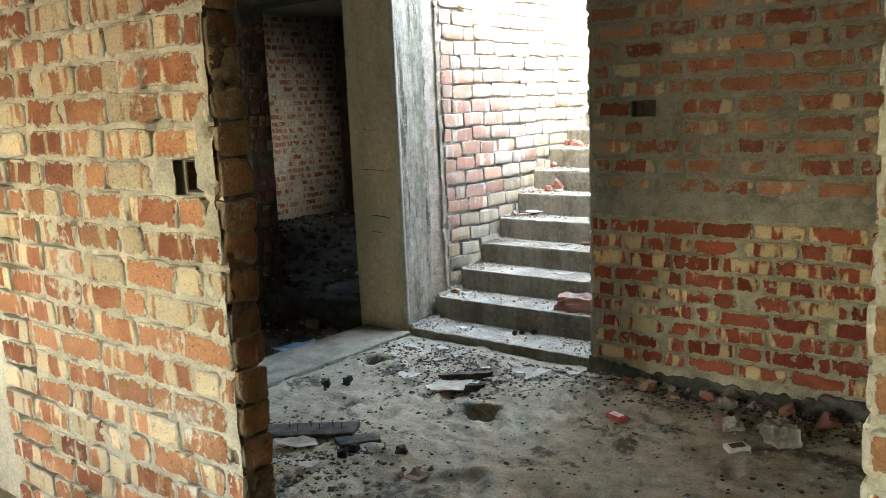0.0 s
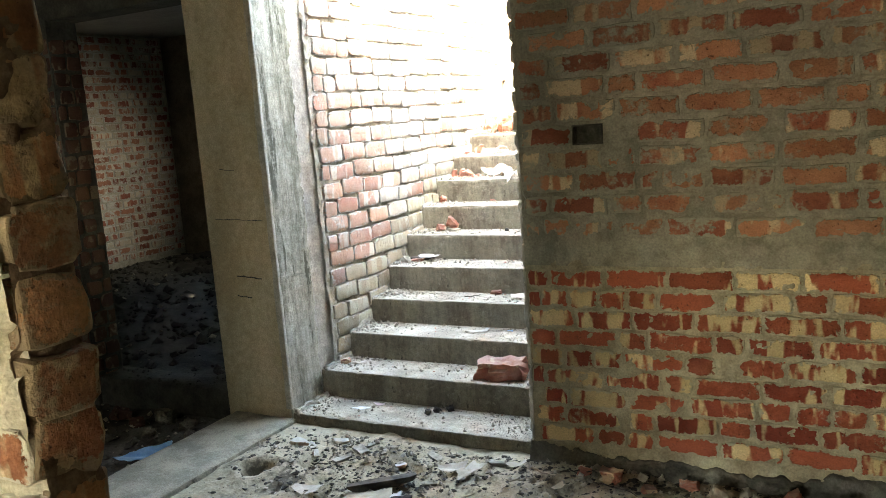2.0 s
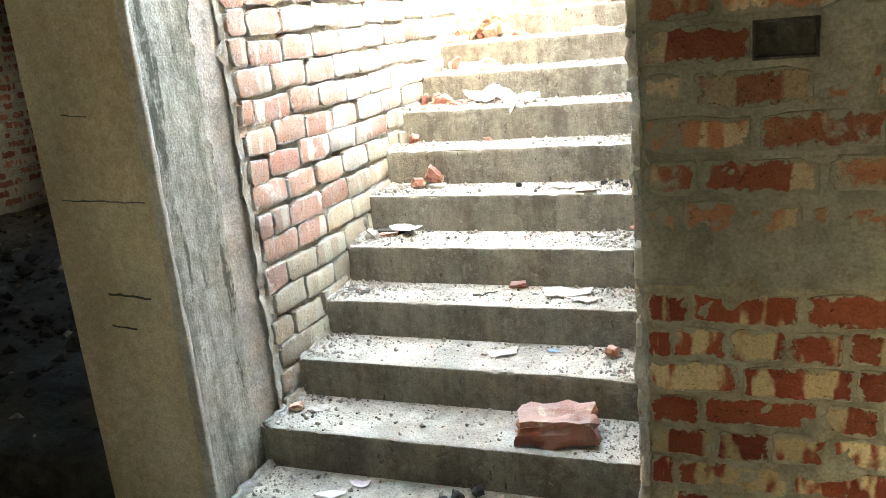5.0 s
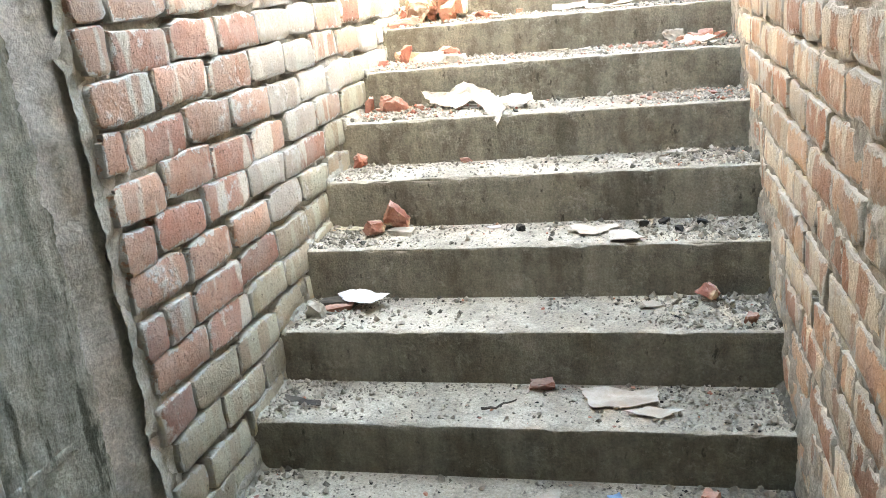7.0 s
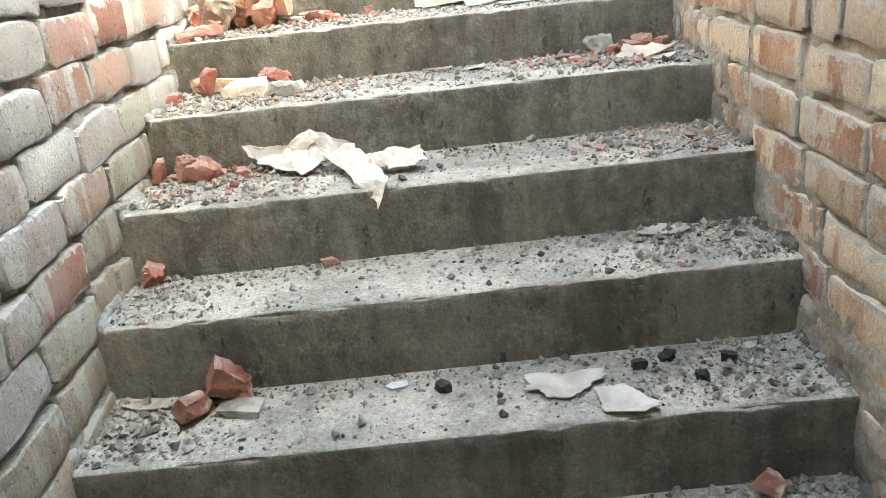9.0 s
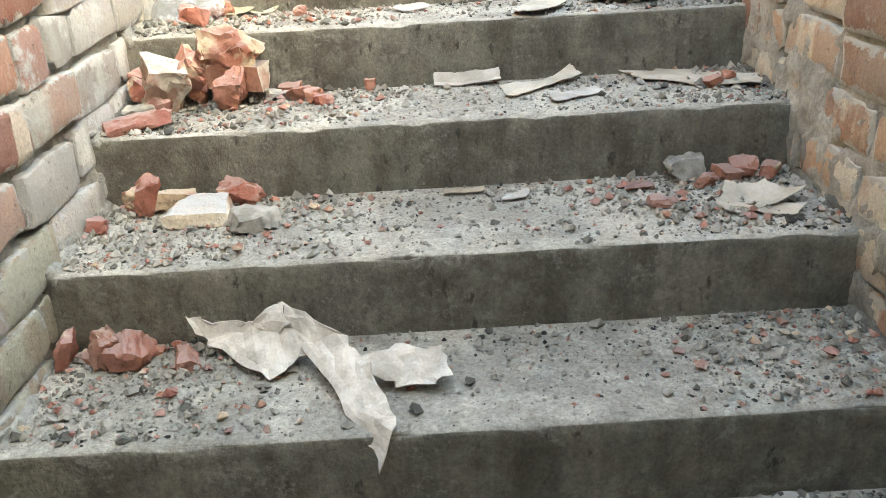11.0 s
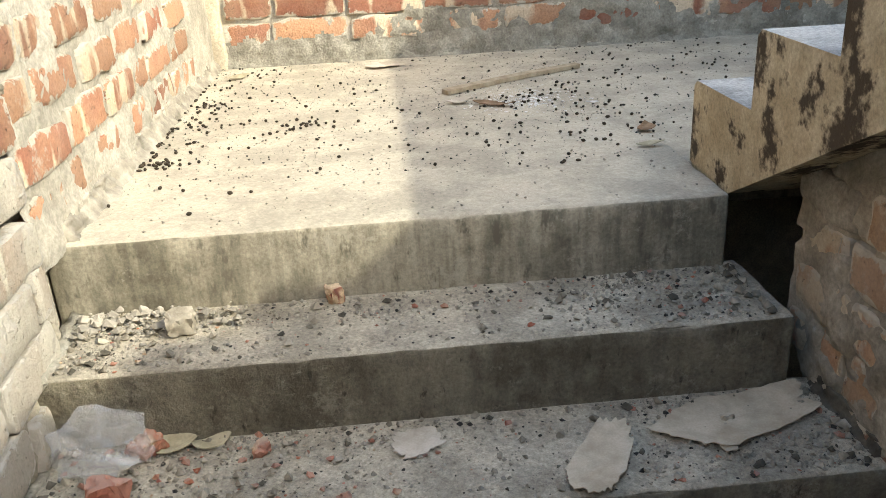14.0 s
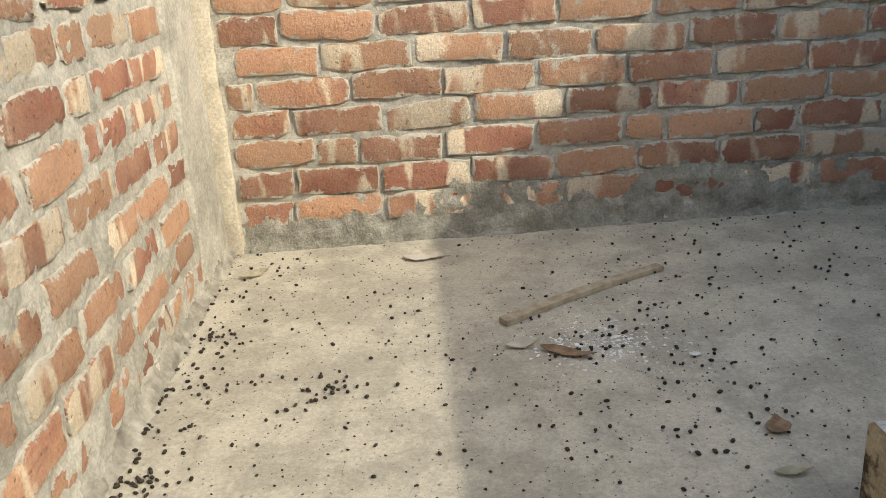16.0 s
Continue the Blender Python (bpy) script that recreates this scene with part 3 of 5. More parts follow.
WHITE = plain("white_paper", (0.50, 0.49, 0.465), (0.74, 0.73, 0.71), 16)
PINK = plain("pale_print", (0.62, 0.50, 0.52), (0.76, 0.70, 0.70), 40)
LEAF = plain("dry_leaf", (0.27, 0.24, 0.16), (0.42, 0.38, 0.27), 30)
LEAF_BROWN = plain("brown_leaf", (0.14, 0.09, 0.05), (0.24, 0.16, 0.10), 40)
WOOD = plain("weathered_wood", (0.26, 0.21, 0.145), (0.40, 0.345, 0.25), 25)
DARK_WOOD = plain("dark_board", (0.035, 0.03, 0.024), (0.10, 0.085, 0.065), 14)
COAL = plain("black_crumb", (0.018, 0.017, 0.015), (0.05, 0.047, 0.04), 40)
DUNG = plain("dried_dropping", (0.018, 0.014, 0.009), (0.05, 0.038, 0.026), 60)
BLUE = plain("blue_plastic", (0.10, 0.20, 0.36), (0.22, 0.36, 0.55), 8, 0.4)
REDCARD = plain("red_card", (0.40, 0.07, 0.04), (0.52, 0.13, 0.07), 30)
LUMP = plain("mortar_lump", (0.18, 0.16, 0.125), (0.39, 0.352, 0.285), 18, 0.9, 0.6)
GREEN_BIT = plain("green_thread", (0.10, 0.26, 0.20), (0.18, 0.38, 0.30), 30)
film_nodes = Nodes("clear_plastic")
film_nodes.out.inputs["Alpha"].default_value = 0.26
CLEAR = film_nodes.done((0.78, 0.78, 0.77), 0.08)
film_nodes.out.inputs["Specular IOR Level"].default_value = 0.8


def seat(x, y, z, corners):
    """Keeps a loose thing clear of the riser behind its tread and of the walls beside it."""
    if not (LEFT < x < -2.2 and 4.1 < y < 7.7 and z > 0):
        return x, y
    k = max(i for i in range(13) if STEP_Z[i] <= z + 0.006)
    a, b = [c[0] for c in corners], [c[1] for c in corners]
    if k < 12:
        y = min(y, STEP_Y[k + 1] - 0.004 - max(b))
    x = max(x, LEFT + 0.012 - min(a))
    return min(x, RIGHT - 0.012 - max(a)), y


def chunk_bmesh(size, seed, boxy=0.6):
    """A broken lump: a brick-like block split along rough planes. boxy over 1: one broken end only."""
    r = random.Random(seed)
    bm = bmesh.new()
    bmesh.ops.create_cube(bm, size=1)
    for v in bm.verts:
        v.co += Vector((r.uniform(-0.07, 0.07), r.uniform(-0.07, 0.07), r.uniform(-0.05, 0.05)))
    for _ in range(0 if boxy > 1.8 else 1 if boxy > 1 else 4 if boxy > 0.75 else 7 if boxy > 0.5 else 12):
        n = Vector((r.gauss(0, 1), r.gauss(0, 1), r.gauss(0, 0.7))).normalized()
        if boxy > 1:
            n = Vector((r.choice((-1, 1)), r.uniform(-0.5, 0.5), r.uniform(-0.3, 0.3))).normalized()
        reach = sum(abs(c) for c in n) * 0.5
        cut = bmesh.ops.bisect_plane(bm, geom=bm.verts[:] + bm.edges[:] + bm.faces[:], plane_co=n * reach * r.uniform(0.42, 0.75), plane_no=n, clear_outer=True)
        rim = [e for e in cut["geom_cut"] if isinstance(e, bmesh.types.BMEdge)]
        bmesh.ops.edgeloop_fill(bm, edges=rim)
    low = Vector([min(v.co[i] for v in bm.verts) for i in range(3)])
    high = Vector([max(v.co[i] for v in bm.verts) for i in range(3)])
    for v in bm.verts:
        v.co = Vector([((v.co[i] - low[i]) / (high[i] - low[i]) - 0.5) * size[i] for i in range(3)])
    bmesh.ops.triangulate(bm, faces=bm.faces)
    bmesh.ops.subdivide_edges(bm, edges=list(bm.edges), cuts=5 if max(size) > 0.06 else 3, use_grid_fill=True)
    bm.normal_update()
    mean = (size[0] * size[1] * size[2]) ** (1 / 3)
    for v in bm.verts:
        q = v.co / mean * 2.2 + Vector((seed, seed * 0.37, 0))
        v.co += v.normal * (noise.noise(q) * 0.13 + noise.noise(q * 2.3) * 0.11 + noise.noise(q * 3.9) * 0.075 + noise.noise(q * 8.0) * 0.04) * min(size) * (1.8 if boxy > 1.8 else 0.8 if boxy > 1 else 1.0)
    return bm


def lump(name, x, y, z, size, turn, material, label, category, seed, group="", tip=(0, 0), boxy=0.6):
    """A loose lump that rests with its lowest corner on z."""
    if name == "brick_fragment":
        size = tuple(c * 0.86 for c in size)
    bm = chunk_bmesh(size, seed, boxy)
    bmesh.ops.rotate(bm, verts=bm.verts, cent=(0, 0, 0), matrix=Euler((radians(tip[0]), radians(tip[1]), radians(turn))).to_matrix())
    low = min(v.co.z for v in bm.verts)
    bmesh.ops.translate(bm, verts=bm.verts, vec=(0, 0, -low))
    x, y = seat(x, y, z, [v.co for v in bm.verts])
    ob = part(name, bm, material, None)
    ob.data.shade_smooth()
    ob.data.set_sharp_from_angle(angle=radians(44))
    ob.location = (x, y, z - 0.002)
    return tagged(ob, label, category, group)


def scrap(name, x, y, z, long, wide, turn, material, label, category, seed, curl=0.012, ragged=0.22, fold=0.0, tilt=0.0, group=""):
    """A torn piece of paper or card, curled off the ground, with a real thickness."""
    r = random.Random(seed)
    curl *= 0.55
    n, rings = 72, 6
    phase = [r.uniform(0, 6.3) for _ in range(4)]
    torn = ragged > 0.12
    verts, faces = [(0.0, 0.0, 0.0)], []
    if torn:
        # a sheet with four to six corners, each side torn along a jagged line
        count = r.choice((4, 5, 5, 6))
        turns = sorted((j + r.uniform(-0.28, 0.28)) / count * 2 * math.pi + 0.6 for j in range(count))
        posts = []
        for w in turns:
            stretch = min(1.25, 1 / max(abs(math.cos(w)), abs(math.sin(w)))) * (1 - r.uniform(0.0, 1.1) * ragged)
            posts.append((math.cos(w) * stretch, math.sin(w) * stretch))
        deep = [r.uniform(0.3, 1.0) for _ in range(count)]
    outline = []
    for i in range(n):
        a = i / n * 2 * math.pi
        if torn:
            c = i / n * count
            j, f = int(c) % count, c % 1
            p, q = posts[j], posts[(j + 1) % count]
            bite = ragged * deep[j] * (0.9 * noise.noise(Vector((i * 0.21, seed * 3.3, 1))) + 0.55 * noise.noise(Vector((i * 0.55, seed, 4))) + 0.35 * r.uniform(-1, 1) * 0.6) * math.sin(math.pi * f) ** 0.4
            sx, sy = (p[0] * (1 - f) + q[0] * f) * (1 + bite), (p[1] * (1 - f) + q[1] * f) * (1 + bite)
        elif name == "leaf":
            sx, sy = math.cos(a), math.copysign(abs(math.sin(a)) ** 1.5, math.sin(a)) * (1 + r.uniform(-0.03, 0.03))
        else:
            k = max(abs(math.cos(a)), abs(math.sin(a)))
            sx, sy = math.cos(a) / k * (1 + r.uniform(-0.02, 0.02)), math.sin(a) / k * (1 + r.uniform(-0.08, 0.05))
        outline.append((sx, sy))
    for k in range(1, rings + 1):
        for sx, sy in outline:
            verts.append((sx * long / 2 * k / rings, sy * wide / 2 * k / rings, 0.0))
    bent = []
    for vx, vy, _ in verts:
        h = curl * (2 * vx / long) ** 2 * (1 if vx > 0 else 0.5) + curl * 0.5 * math.sin(vx / long * 6 + phase[3]) * (vy / wide) + fold * max(0.0, vy / wide) * 2
        crease = noise.noise(Vector((vx * 22, vy * 22, seed))) * 0.005 + noise.noise(Vector((vx * 60, vy * 60, seed))) * 0.0015 + abs(noise.noise(Vector((vx * 9, vy * 9, seed + 5)))) * curl * 0.5
        bent.append((vx, vy, h + crease + vy * math.tan(radians(tilt))))
    low = min(v[2] for v in bent)
    verts = [(a, b, c - low) for a, b, c in bent]
    for i in range(n):
        faces.append((0, 1 + i, 1 + (i + 1) % n))
    for k in range(rings - 1):
        for i in range(n):
            a, b = 1 + k * n + i, 1 + k * n + (i + 1) % n
            faces.append((a, a + n, b + n, b))
    top = len(verts)
    verts += [(a, b, c + 0.0018) for a, b, c in verts]
    under = [tuple(reversed(f)) for f in faces]
    upper = [tuple(i + top for i in f) for f in faces]
    rim = 1 + (rings - 1) * n
    sides = [(rim + i, rim + (i + 1) % n, rim + (i + 1) % n + top, rim + i + top) for i in range(n)]
    ob = mesh_object(name, verts, under + upper + sides, material, None, True)
    ob.data.set_sharp_from_angle(angle=radians(40))
    x, y = seat(x, y, z, [pose(0, 0, 0, 0, 0, turn) @ Vector(v) for v in verts])
    ob.matrix_world = pose(x, y, z + 0.004, 0, 0, turn)
    return tagged(ob, label, category, group)


def S(k):
    return STEP_Z[k - 1]


BB = ("broken red brick fragment lying on the stair tread", "brick fragment")

# first steps
lump("brick", -2.63, 4.575, S(2), (0.28, 0.14, 0.09), 6, BRICK_BIT, "whole rough-edged orange-red brick lying on the second step", "brick", 3, boxy=1.9)
scrap("paper_packet", -3.37, 4.32, S(1), 0.12, 0.05, 12, WHITE, "torn white printed wrapper on the lowest step", "wrapper", 1, 0.006)
scrap("paper_packet", -3.30, 4.40, S(1), 0.10, 0.045, -5, PINK, "pale pink printed wrapper on the lowest step", "wrapper", 2, 0.02)
for i, (x, y) in enumerate([(-2.93, 4.39), (-2.88, 4.43), (-2.97, 4.35)]):
    lump("clod", x, y, S(1), (0.045, 0.035, 0.03), i * 50, COAL, "small black clod on the lowest step", "clod", 20 + i, "black clods on the lowest step")
lump("brick_fragment", -3.64, 4.60, S(2), (0.07, 0.05, 0.035), 30, BRICK_BIT, *BB, 30, "brick fragments on the stairs")
scrap("paper_scrap", -3.55, 4.62, S(2), 0.11, 0.06, 25, PALE, "pale torn paper scrap on the second step", "paper", 5)
scrap("paper_scrap", -2.72, 5.16, S(4), 0.24, 0.13, 8, PALE, "torn pale brown paper sheet on the fourth step", "paper", 6, 0.02)
lump("brick_fragment", -2.92, 5.21, S(4), (0.08, 0.05, 0.03), 10, BRICK_BIT, *BB, 31, "brick fragments on the stairs")
scrap("paper_scrap", -2.62, 5.08, S(4), 0.16, 0.05, -8, PALE, "narrow torn paper strip on the fourth step", "paper", 7, 0.02)
scrap("paper_scrap", -2.90, 4.90, S(3), 0.14, 0.10, 40, PALE, "faded paper scrap in the dust of the third step", "paper", 8, 0.008)
scrap("plastic_bit", -2.72, 4.93, S(3), 0.05, 0.035, 40, BLUE, "small scrap of blue plastic on the third step", "plastic scrap", 9, 0.01)
lump("brick_fragment", -2.50, 4.92, S(3), (0.06, 0.05, 0.045), 70, BRICK_BIT, *BB, 32, "brick fragments on the stairs")
scrap("dark_flake", -3.58, 5.10, S(4), 0.15, 0.04, -15, DARK_WOOD, "dark splinter of wood beside the stair wall", "wood splinter", 10, 0.015)
# fifth step: white card on broken slate
lump("brick_fragment", -3.56, 5.50, S(5), (0.16, 0.09, 0.03), 12, DARK_WOOD, "dark flat stone flake under a white card", "stone flake", 33)
scrap("card", -3.50, 5.48, S(5) + 0.024, 0.21, 0.11, -14, WHITE, "bright white torn card lying on dark flakes", "card", 11, 0.014)
lump("brick_fragment", -3.56, 5.40, S(5), (0.11, 0.05, 0.025), 15, BRICK_BIT, *BB, 34, "brick fragments on the stairs")
lump("mortar_lump", -3.62, 5.36, S(5), (0.06, 0.06, 0.045), 0, LUMP, "grey mortar lump on the stair tread", "mortar lump", 35)
lump("brick_fragment", -2.46, 5.47, S(5), (0.07, 0.06, 0.045), 60, BRICK_BIT, *BB, 36, "brick fragments on the stairs", (20, 20))
lump("brick_fragment", -2.37, 5.30, S(5), (0.05, 0.04, 0.03), 60, BRICK_BIT, *BB, 37, "brick fragments on the stairs")
scrap("paper_scrap", -2.62, 5.42, S(5), 0.07, 0.05, 30, PALE, "small pale paper scrap on the fifth step", "paper", 12)
# sixth step
lump("brick_fragment", -3.43, 5.80, S(6), (0.10, 0.06, 0.085), 20, BRICK_BIT, "pointed orange brick fragment standing on the sixth step", "brick fragment", 38, "brick fragments on the stairs", (15, 25))
lump("brick_fragment", -3.50, 5.66, S(6), (0.09, 0.07, 0.05), 50, BRICK_BIT, *BB, 39, "brick fragments on the stairs", (10, 10))
lump("mortar_lump", -3.41, 5.66, S(6), (0.09, 0.05, 0.02), -10, LUMP, "flat grey mortar flake on the sixth step", "mortar lump", 40)
scrap("leaf", -3.62, 5.72, S(6), 0.13, 0.04, -15, LEAF, "dry greenish leaf in the dust of the sixth step", "leaf", 13, 0.012, 0.1)
scrap("paper_scrap", -3.11, 5.69, S(6), 0.06, 0.03, 10, WHITE, "small white paper scrap on the sixth step", "paper", 14, 0.004)
scrap("paper_scrap", -2.80, 5.63, S(6), 0.19, 0.12, 12, PALE, "crumpled pale paper sheet half buried in dust", "paper", 15, 0.012, 0.35)
scrap("paper_scrap", -2.69, 5.54, S(6), 0.13, 0.11, -60, PALE, "torn pale paper hanging over the step's edge", "paper", 16, 0.02, 0.35)
for i, (x, y) in enumerate([(-2.64, 5.67), (-2.58, 5.69), (-2.54, 5.60), (-3.02, 5.66), (-2.47, 5.66)]):
    lump("clod", x, y, S(6), (0.03, 0.024, 0.02), i * 40, COAL, "small black clod on the sixth step", "clod", 60 + i, "black clods on the sixth step")
# seventh step
lump("brick_fragment", -3.63, 6.05, S(7), (0.05, 0.05, 0.055), 0, BRICK_BIT, *BB, 41, "brick fragments on the stairs", (0, 20))
lump("brick_fragment", -3.24, 6.12, S(7), (0.05, 0.03, 0.02), 20, BRICK_BIT, *BB, 42, "brick fragments on the stairs")
scrap("paper_scrap", -2.52, 6.06, S(7), 0.15, 0.07, 10, PALE, "faded paper scrap among gravel on the seventh step", "paper", 17, 0.008)


def folded_paper():
    """A stiff torn paper with pointed lobes, one of them stood up and one over the step's edge."""
    thing = root("torn_paper", "stiff pale torn paper with pointed folded lobes on the eighth step", "paper")
    lobes = [
        [(-3.455, 6.265, 0.06), (-3.42, 6.24, 0.012), (-3.30, 6.14, 0.006), (-3.24, 6.18, 0.02), (-3.27, 6.24, 0.06), (-3.33, 6.25, 0.045), (-3.41, 6.255, 0.055)],
        [(-3.34, 6.25, 0.05), (-3.29, 6.265, 0.08), (-3.27, 6.22, 0.06), (-3.31, 6.22, 0.02)],
        [(-3.285, 6.25, 0.085), (-3.26, 6.20, 0.03), (-3.18, 6.06, 0.008), (-3.115, 5.945, -0.045), (-3.10, 5.99, 0.01), (-3.12, 6.08, 0.03), (-3.18, 6.18, 0.055)],
        [(-3.19, 6.15, 0.02), (-3.12, 6.10, 0.012), (-3.04, 6.085, 0.012), (-3.01, 6.10, 0.02), (-3.02, 6.15, 0.035), (-3.10, 6.17, 0.04)],
    ]
    for ring in lobes:
        bm = bmesh.new()
        f = bm.faces.new([bm.verts.new((x, y, S(8) + 0.004 + h)) for x, y, h in ring])
        bmesh.ops.triangulate(bm, faces=[f])
        bmesh.ops.subdivide_edges(bm, edges=list(bm.edges), cuts=5, use_grid_fill=True)
        for v in bm.verts:
            p = v.co.copy()
            v.co.z += abs(0.016 * noise.noise(p * 22)) + 0.004 * noise.noise(p * 60)
            if v.is_boundary:
                v.co.x += 0.014 * noise.noise(p * 45) + 0.006 * noise.noise(p * 130)
                v.co.y += min(0.0, 0.014 * noise.noise(p * 45 + Vector((9, 4, 1))))
        ob = part("lobe", bm, SHEET, thing)
        m = ob.modifiers.new("thick", "SOLIDIFY")
        m.thickness = 0.002
    return thing


folded_paper()
for i, (x, y, s, tip) in enumerate([(-3.67, 6.45, (0.03, 0.08, 0.07), (0, 20)), (-3.59, 6.38, (0.07, 0.06, 0.07), (10, 10)), (-3.55, 6.36, (0.10, 0.08, 0.05), (20, 0)), (-3.46, 6.38, (0.10, 0.05, 0.025), (0, 0)), (-3.63, 6.30, (0.07, 0.03, 0.02), (0, 0)), (-3.52, 6.31, (0.04, 0.03, 0.02), (0, 0))]):
    lump("brick_fragment", x, y, S(8), s, i * 37, BRICK_BIT, "broken red brick fragment beside the stair wall", "brick fragment", 70 + i, "brick fragments on the stairs", tip)
# ninth step
for i, (x, y, s, turn, tip) in enumerate([(-3.585, 6.66, (0.05, 0.09, 0.085), 15, (0, 20)), (-3.545, 6.72, (0.14, 0.05, 0.04), 15, (0, 10)), (-3.60, 6.72, (0.07, 0.05, 0.05), 0, (0, 0)), (-3.40, 6.65, (0.10, 0.06, 0.055), -20, (20, 0)), (-3.50, 6.70, (0.06, 0.03, 0.03), 40, (0, 0)), (-3.66, 6.47, (0.05, 0.04, 0.03), 0, (0, 0)),
        (-2.40, 6.57, (0.065, 0.05, 0.04), 0, (20, 0)), (-2.35, 6.58, (0.06, 0.045, 0.035), 50, (0, 0)), (-2.44, 6.55, (0.06, 0.05, 0.03), 10, (0, 10)), (-2.62, 6.53, (0.07, 0.05, 0.018), 0, (0, 0)), (-2.60, 6.44, (0.06, 0.05, 0.02), 0, (0, 0)), (-2.49, 6.52, (0.05, 0.03, 0.03), 30, (0, 0))]):
    lump("brick_fragment", x, y, S(9), s, turn, BRICK_BIT, "broken red brick fragment among gravel on the ninth step", "brick fragment", 90 + i, "brick fragments on the stairs", tip)
lump("half_brick", -3.475, 6.51, S(9), (0.13, 0.11, 0.036), 6, BRICK_BIT_DUSTY, "dusty half brick lying flat on the ninth step", "brick", 110, boxy=0.8)
lump("mortar_lump", -3.36, 6.46, S(9), (0.10, 0.08, 0.03), 30, LUMP, "grey crumbling mortar lump on the ninth step", "mortar lump", 111)
lump("mortar_lump", -2.52, 6.60, S(9), (0.08, 0.05, 0.045), 10, LUMP, "pale mortar lump near the brick wall on the ninth step", "mortar lump", 112)
scrap("paper_bag", -2.44, 6.42, S(9), 0.19, 0.10, 12, KRAFT, "crumpled brown paper bag on the ninth step", "paper bag", 21, 0.05, 0.25, 0.02)
scrap("paper_bag", -2.42, 6.38, S(9), 0.15, 0.05, -20, KRAFT, "torn flap of brown paper on the ninth step", "paper", 22, 0.02)
scrap("wood_chip", -2.96, 6.56, S(9), 0.08, 0.018, 3, WOOD, "small wood chip in the dust of the ninth step", "wood chip", 23, 0.002, 0.05)
scrap("paper_scrap", -2.86, 6.52, S(9), 0.08, 0.05, 30, PALE, "crumbling pale paper scrap on the ninth step", "paper", 24, 0.01, 0.4)
# tenth step: the pile of broken bricks
lump("half_brick", -3.585, 6.80, S(10), (0.095, 0.10, 0.10), 24, BRICK_BIT_PALE, "broken half brick with a pale cream face in a pile", "brick", 121, "pile of broken bricks", (14, 10), 1.2)
lump("half_brick", -3.455, 6.84, S(10) + 0.03, (0.17, 0.08, 0.055), -6, BRICK_BIT_PALE, "broken yellowish half brick lying in a pile", "brick", 122, "pile of broken bricks", (0, 4), 1.2)
for i, (x, y, dz, s, turn, tip) in enumerate([(-3.53, 6.84, 0.0, (0.10, 0.10, 0.10), 30, (20, 30)), (-3.44, 6.78, 0.0, (0.075, 0.06, 0.09), 0, (15, 0)), (-3.655, 6.95, 0.04, (0.06, 0.06, 0.05), 0, (0, 0)), (-3.655, 6.84, 0.0, (0.08, 0.08, 0.05), 20, (0, 30)), (-3.59, 6.75, 0.0, (0.05, 0.05, 0.045), 60, (20, 0)), (-3.62, 6.66, 0.0, (0.16, 0.06, 0.035), 22, (0, -6)), (-3.45, 6.88, 0.0, (0.10, 0.07, 0.04), 0, (0, 0)), (-3.33, 6.96, 0.0, (0.06, 0.04, 0.03), 0, (10, 0)), (-3.30, 6.82, 0.0, (0.06, 0.04, 0.035), 40, (0, 0)), (-3.27, 6.80, 0.0, (0.05, 0.04, 0.035), 70, (0, 0)), (-3.245, 6.78, 0.0, (0.05, 0.035, 0.025), 0, (0, 0)), (-3.15, 6.95, 0.0, (0.03, 0.02, 0.03), 0, (0, 0)),
        (-2.37, 6.78, 0.0, (0.03, 0.03, 0.03), 0, (0, 0)), (-2.42, 6.74, 0.0, (0.045, 0.04, 0.03), 0, (0, 0))]):
    lump("brick_fragment", x, y, S(10) + dz, s, turn, BRICK_BIT, "jagged red brick fragment on the tenth step", "brick fragment", 130 + i, "pile of broken bricks", tip)
lump("brick_fragment", -3.44, 6.915, S(10) + 0.065, (0.16, 0.11, 0.10), 8, BRICK_BIT, "rounded rough red brick chunk on top of a pile", "brick fragment", 158, "pile of broken bricks", (10, 0), 0.3)
lump("mortar_lump", -3.63, 6.73, S(10), (0.07, 0.05, 0.03), 30, LUMP, "grey-green mortar lump beside a brick pile", "mortar lump", 150)
lump("mortar_lump", -3.38, 6.92, S(10), (0.10, 0.05, 0.02), -30, LUMP, "flat grey mortar flake beside a brick pile", "mortar lump", 151)
scrap("card_roll", -2.93, 6.90, S(10), 0.15, 0.035, 1, PALE, "rolled strip of pale card on the tenth step", "card", 25, 0.004, 0.05, 0.02)
scrap("card_strip", -2.77, 6.81, S(10), 0.22, 0.035, 38, KRAFT, "narrow curled brown card strip on the tenth step", "card", 26, 0.02, 0.1, 0.01)
scrap("paper_scrap", -2.71, 6.72, S(10), 0.15, 0.08, 35, PALE, "thin pale paper scrap on the tenth step", "paper", 27, 0.008)
scrap("cardboard", -2.43, 6.84, S(10), 0.38, 0.12, -26, KRAFT, "long torn piece of brown cardboard on the tenth step", "cardboard", 28, 0.02, 0.3)
scrap("paper_scrap", -2.435, 6.785, S(10), 0.10, 0.04, -25, WHITE, "small white paper scrap beside cardboard", "paper", 29, 0.006)
# eleventh step
lump("brick_fragment", -3.52, 7.13, S(11), (0.08, 0.055, 0.05), -15, BRICK_BIT, *BB, 160, "brick fragments on the stairs", (15, 0))
lump("brick_fragment", -3.55, 7.00, S(11), (0.08, 0.05, 0.045), 20, BRICK_BIT, *BB, 161, "brick fragments on the stairs", (0, 20))
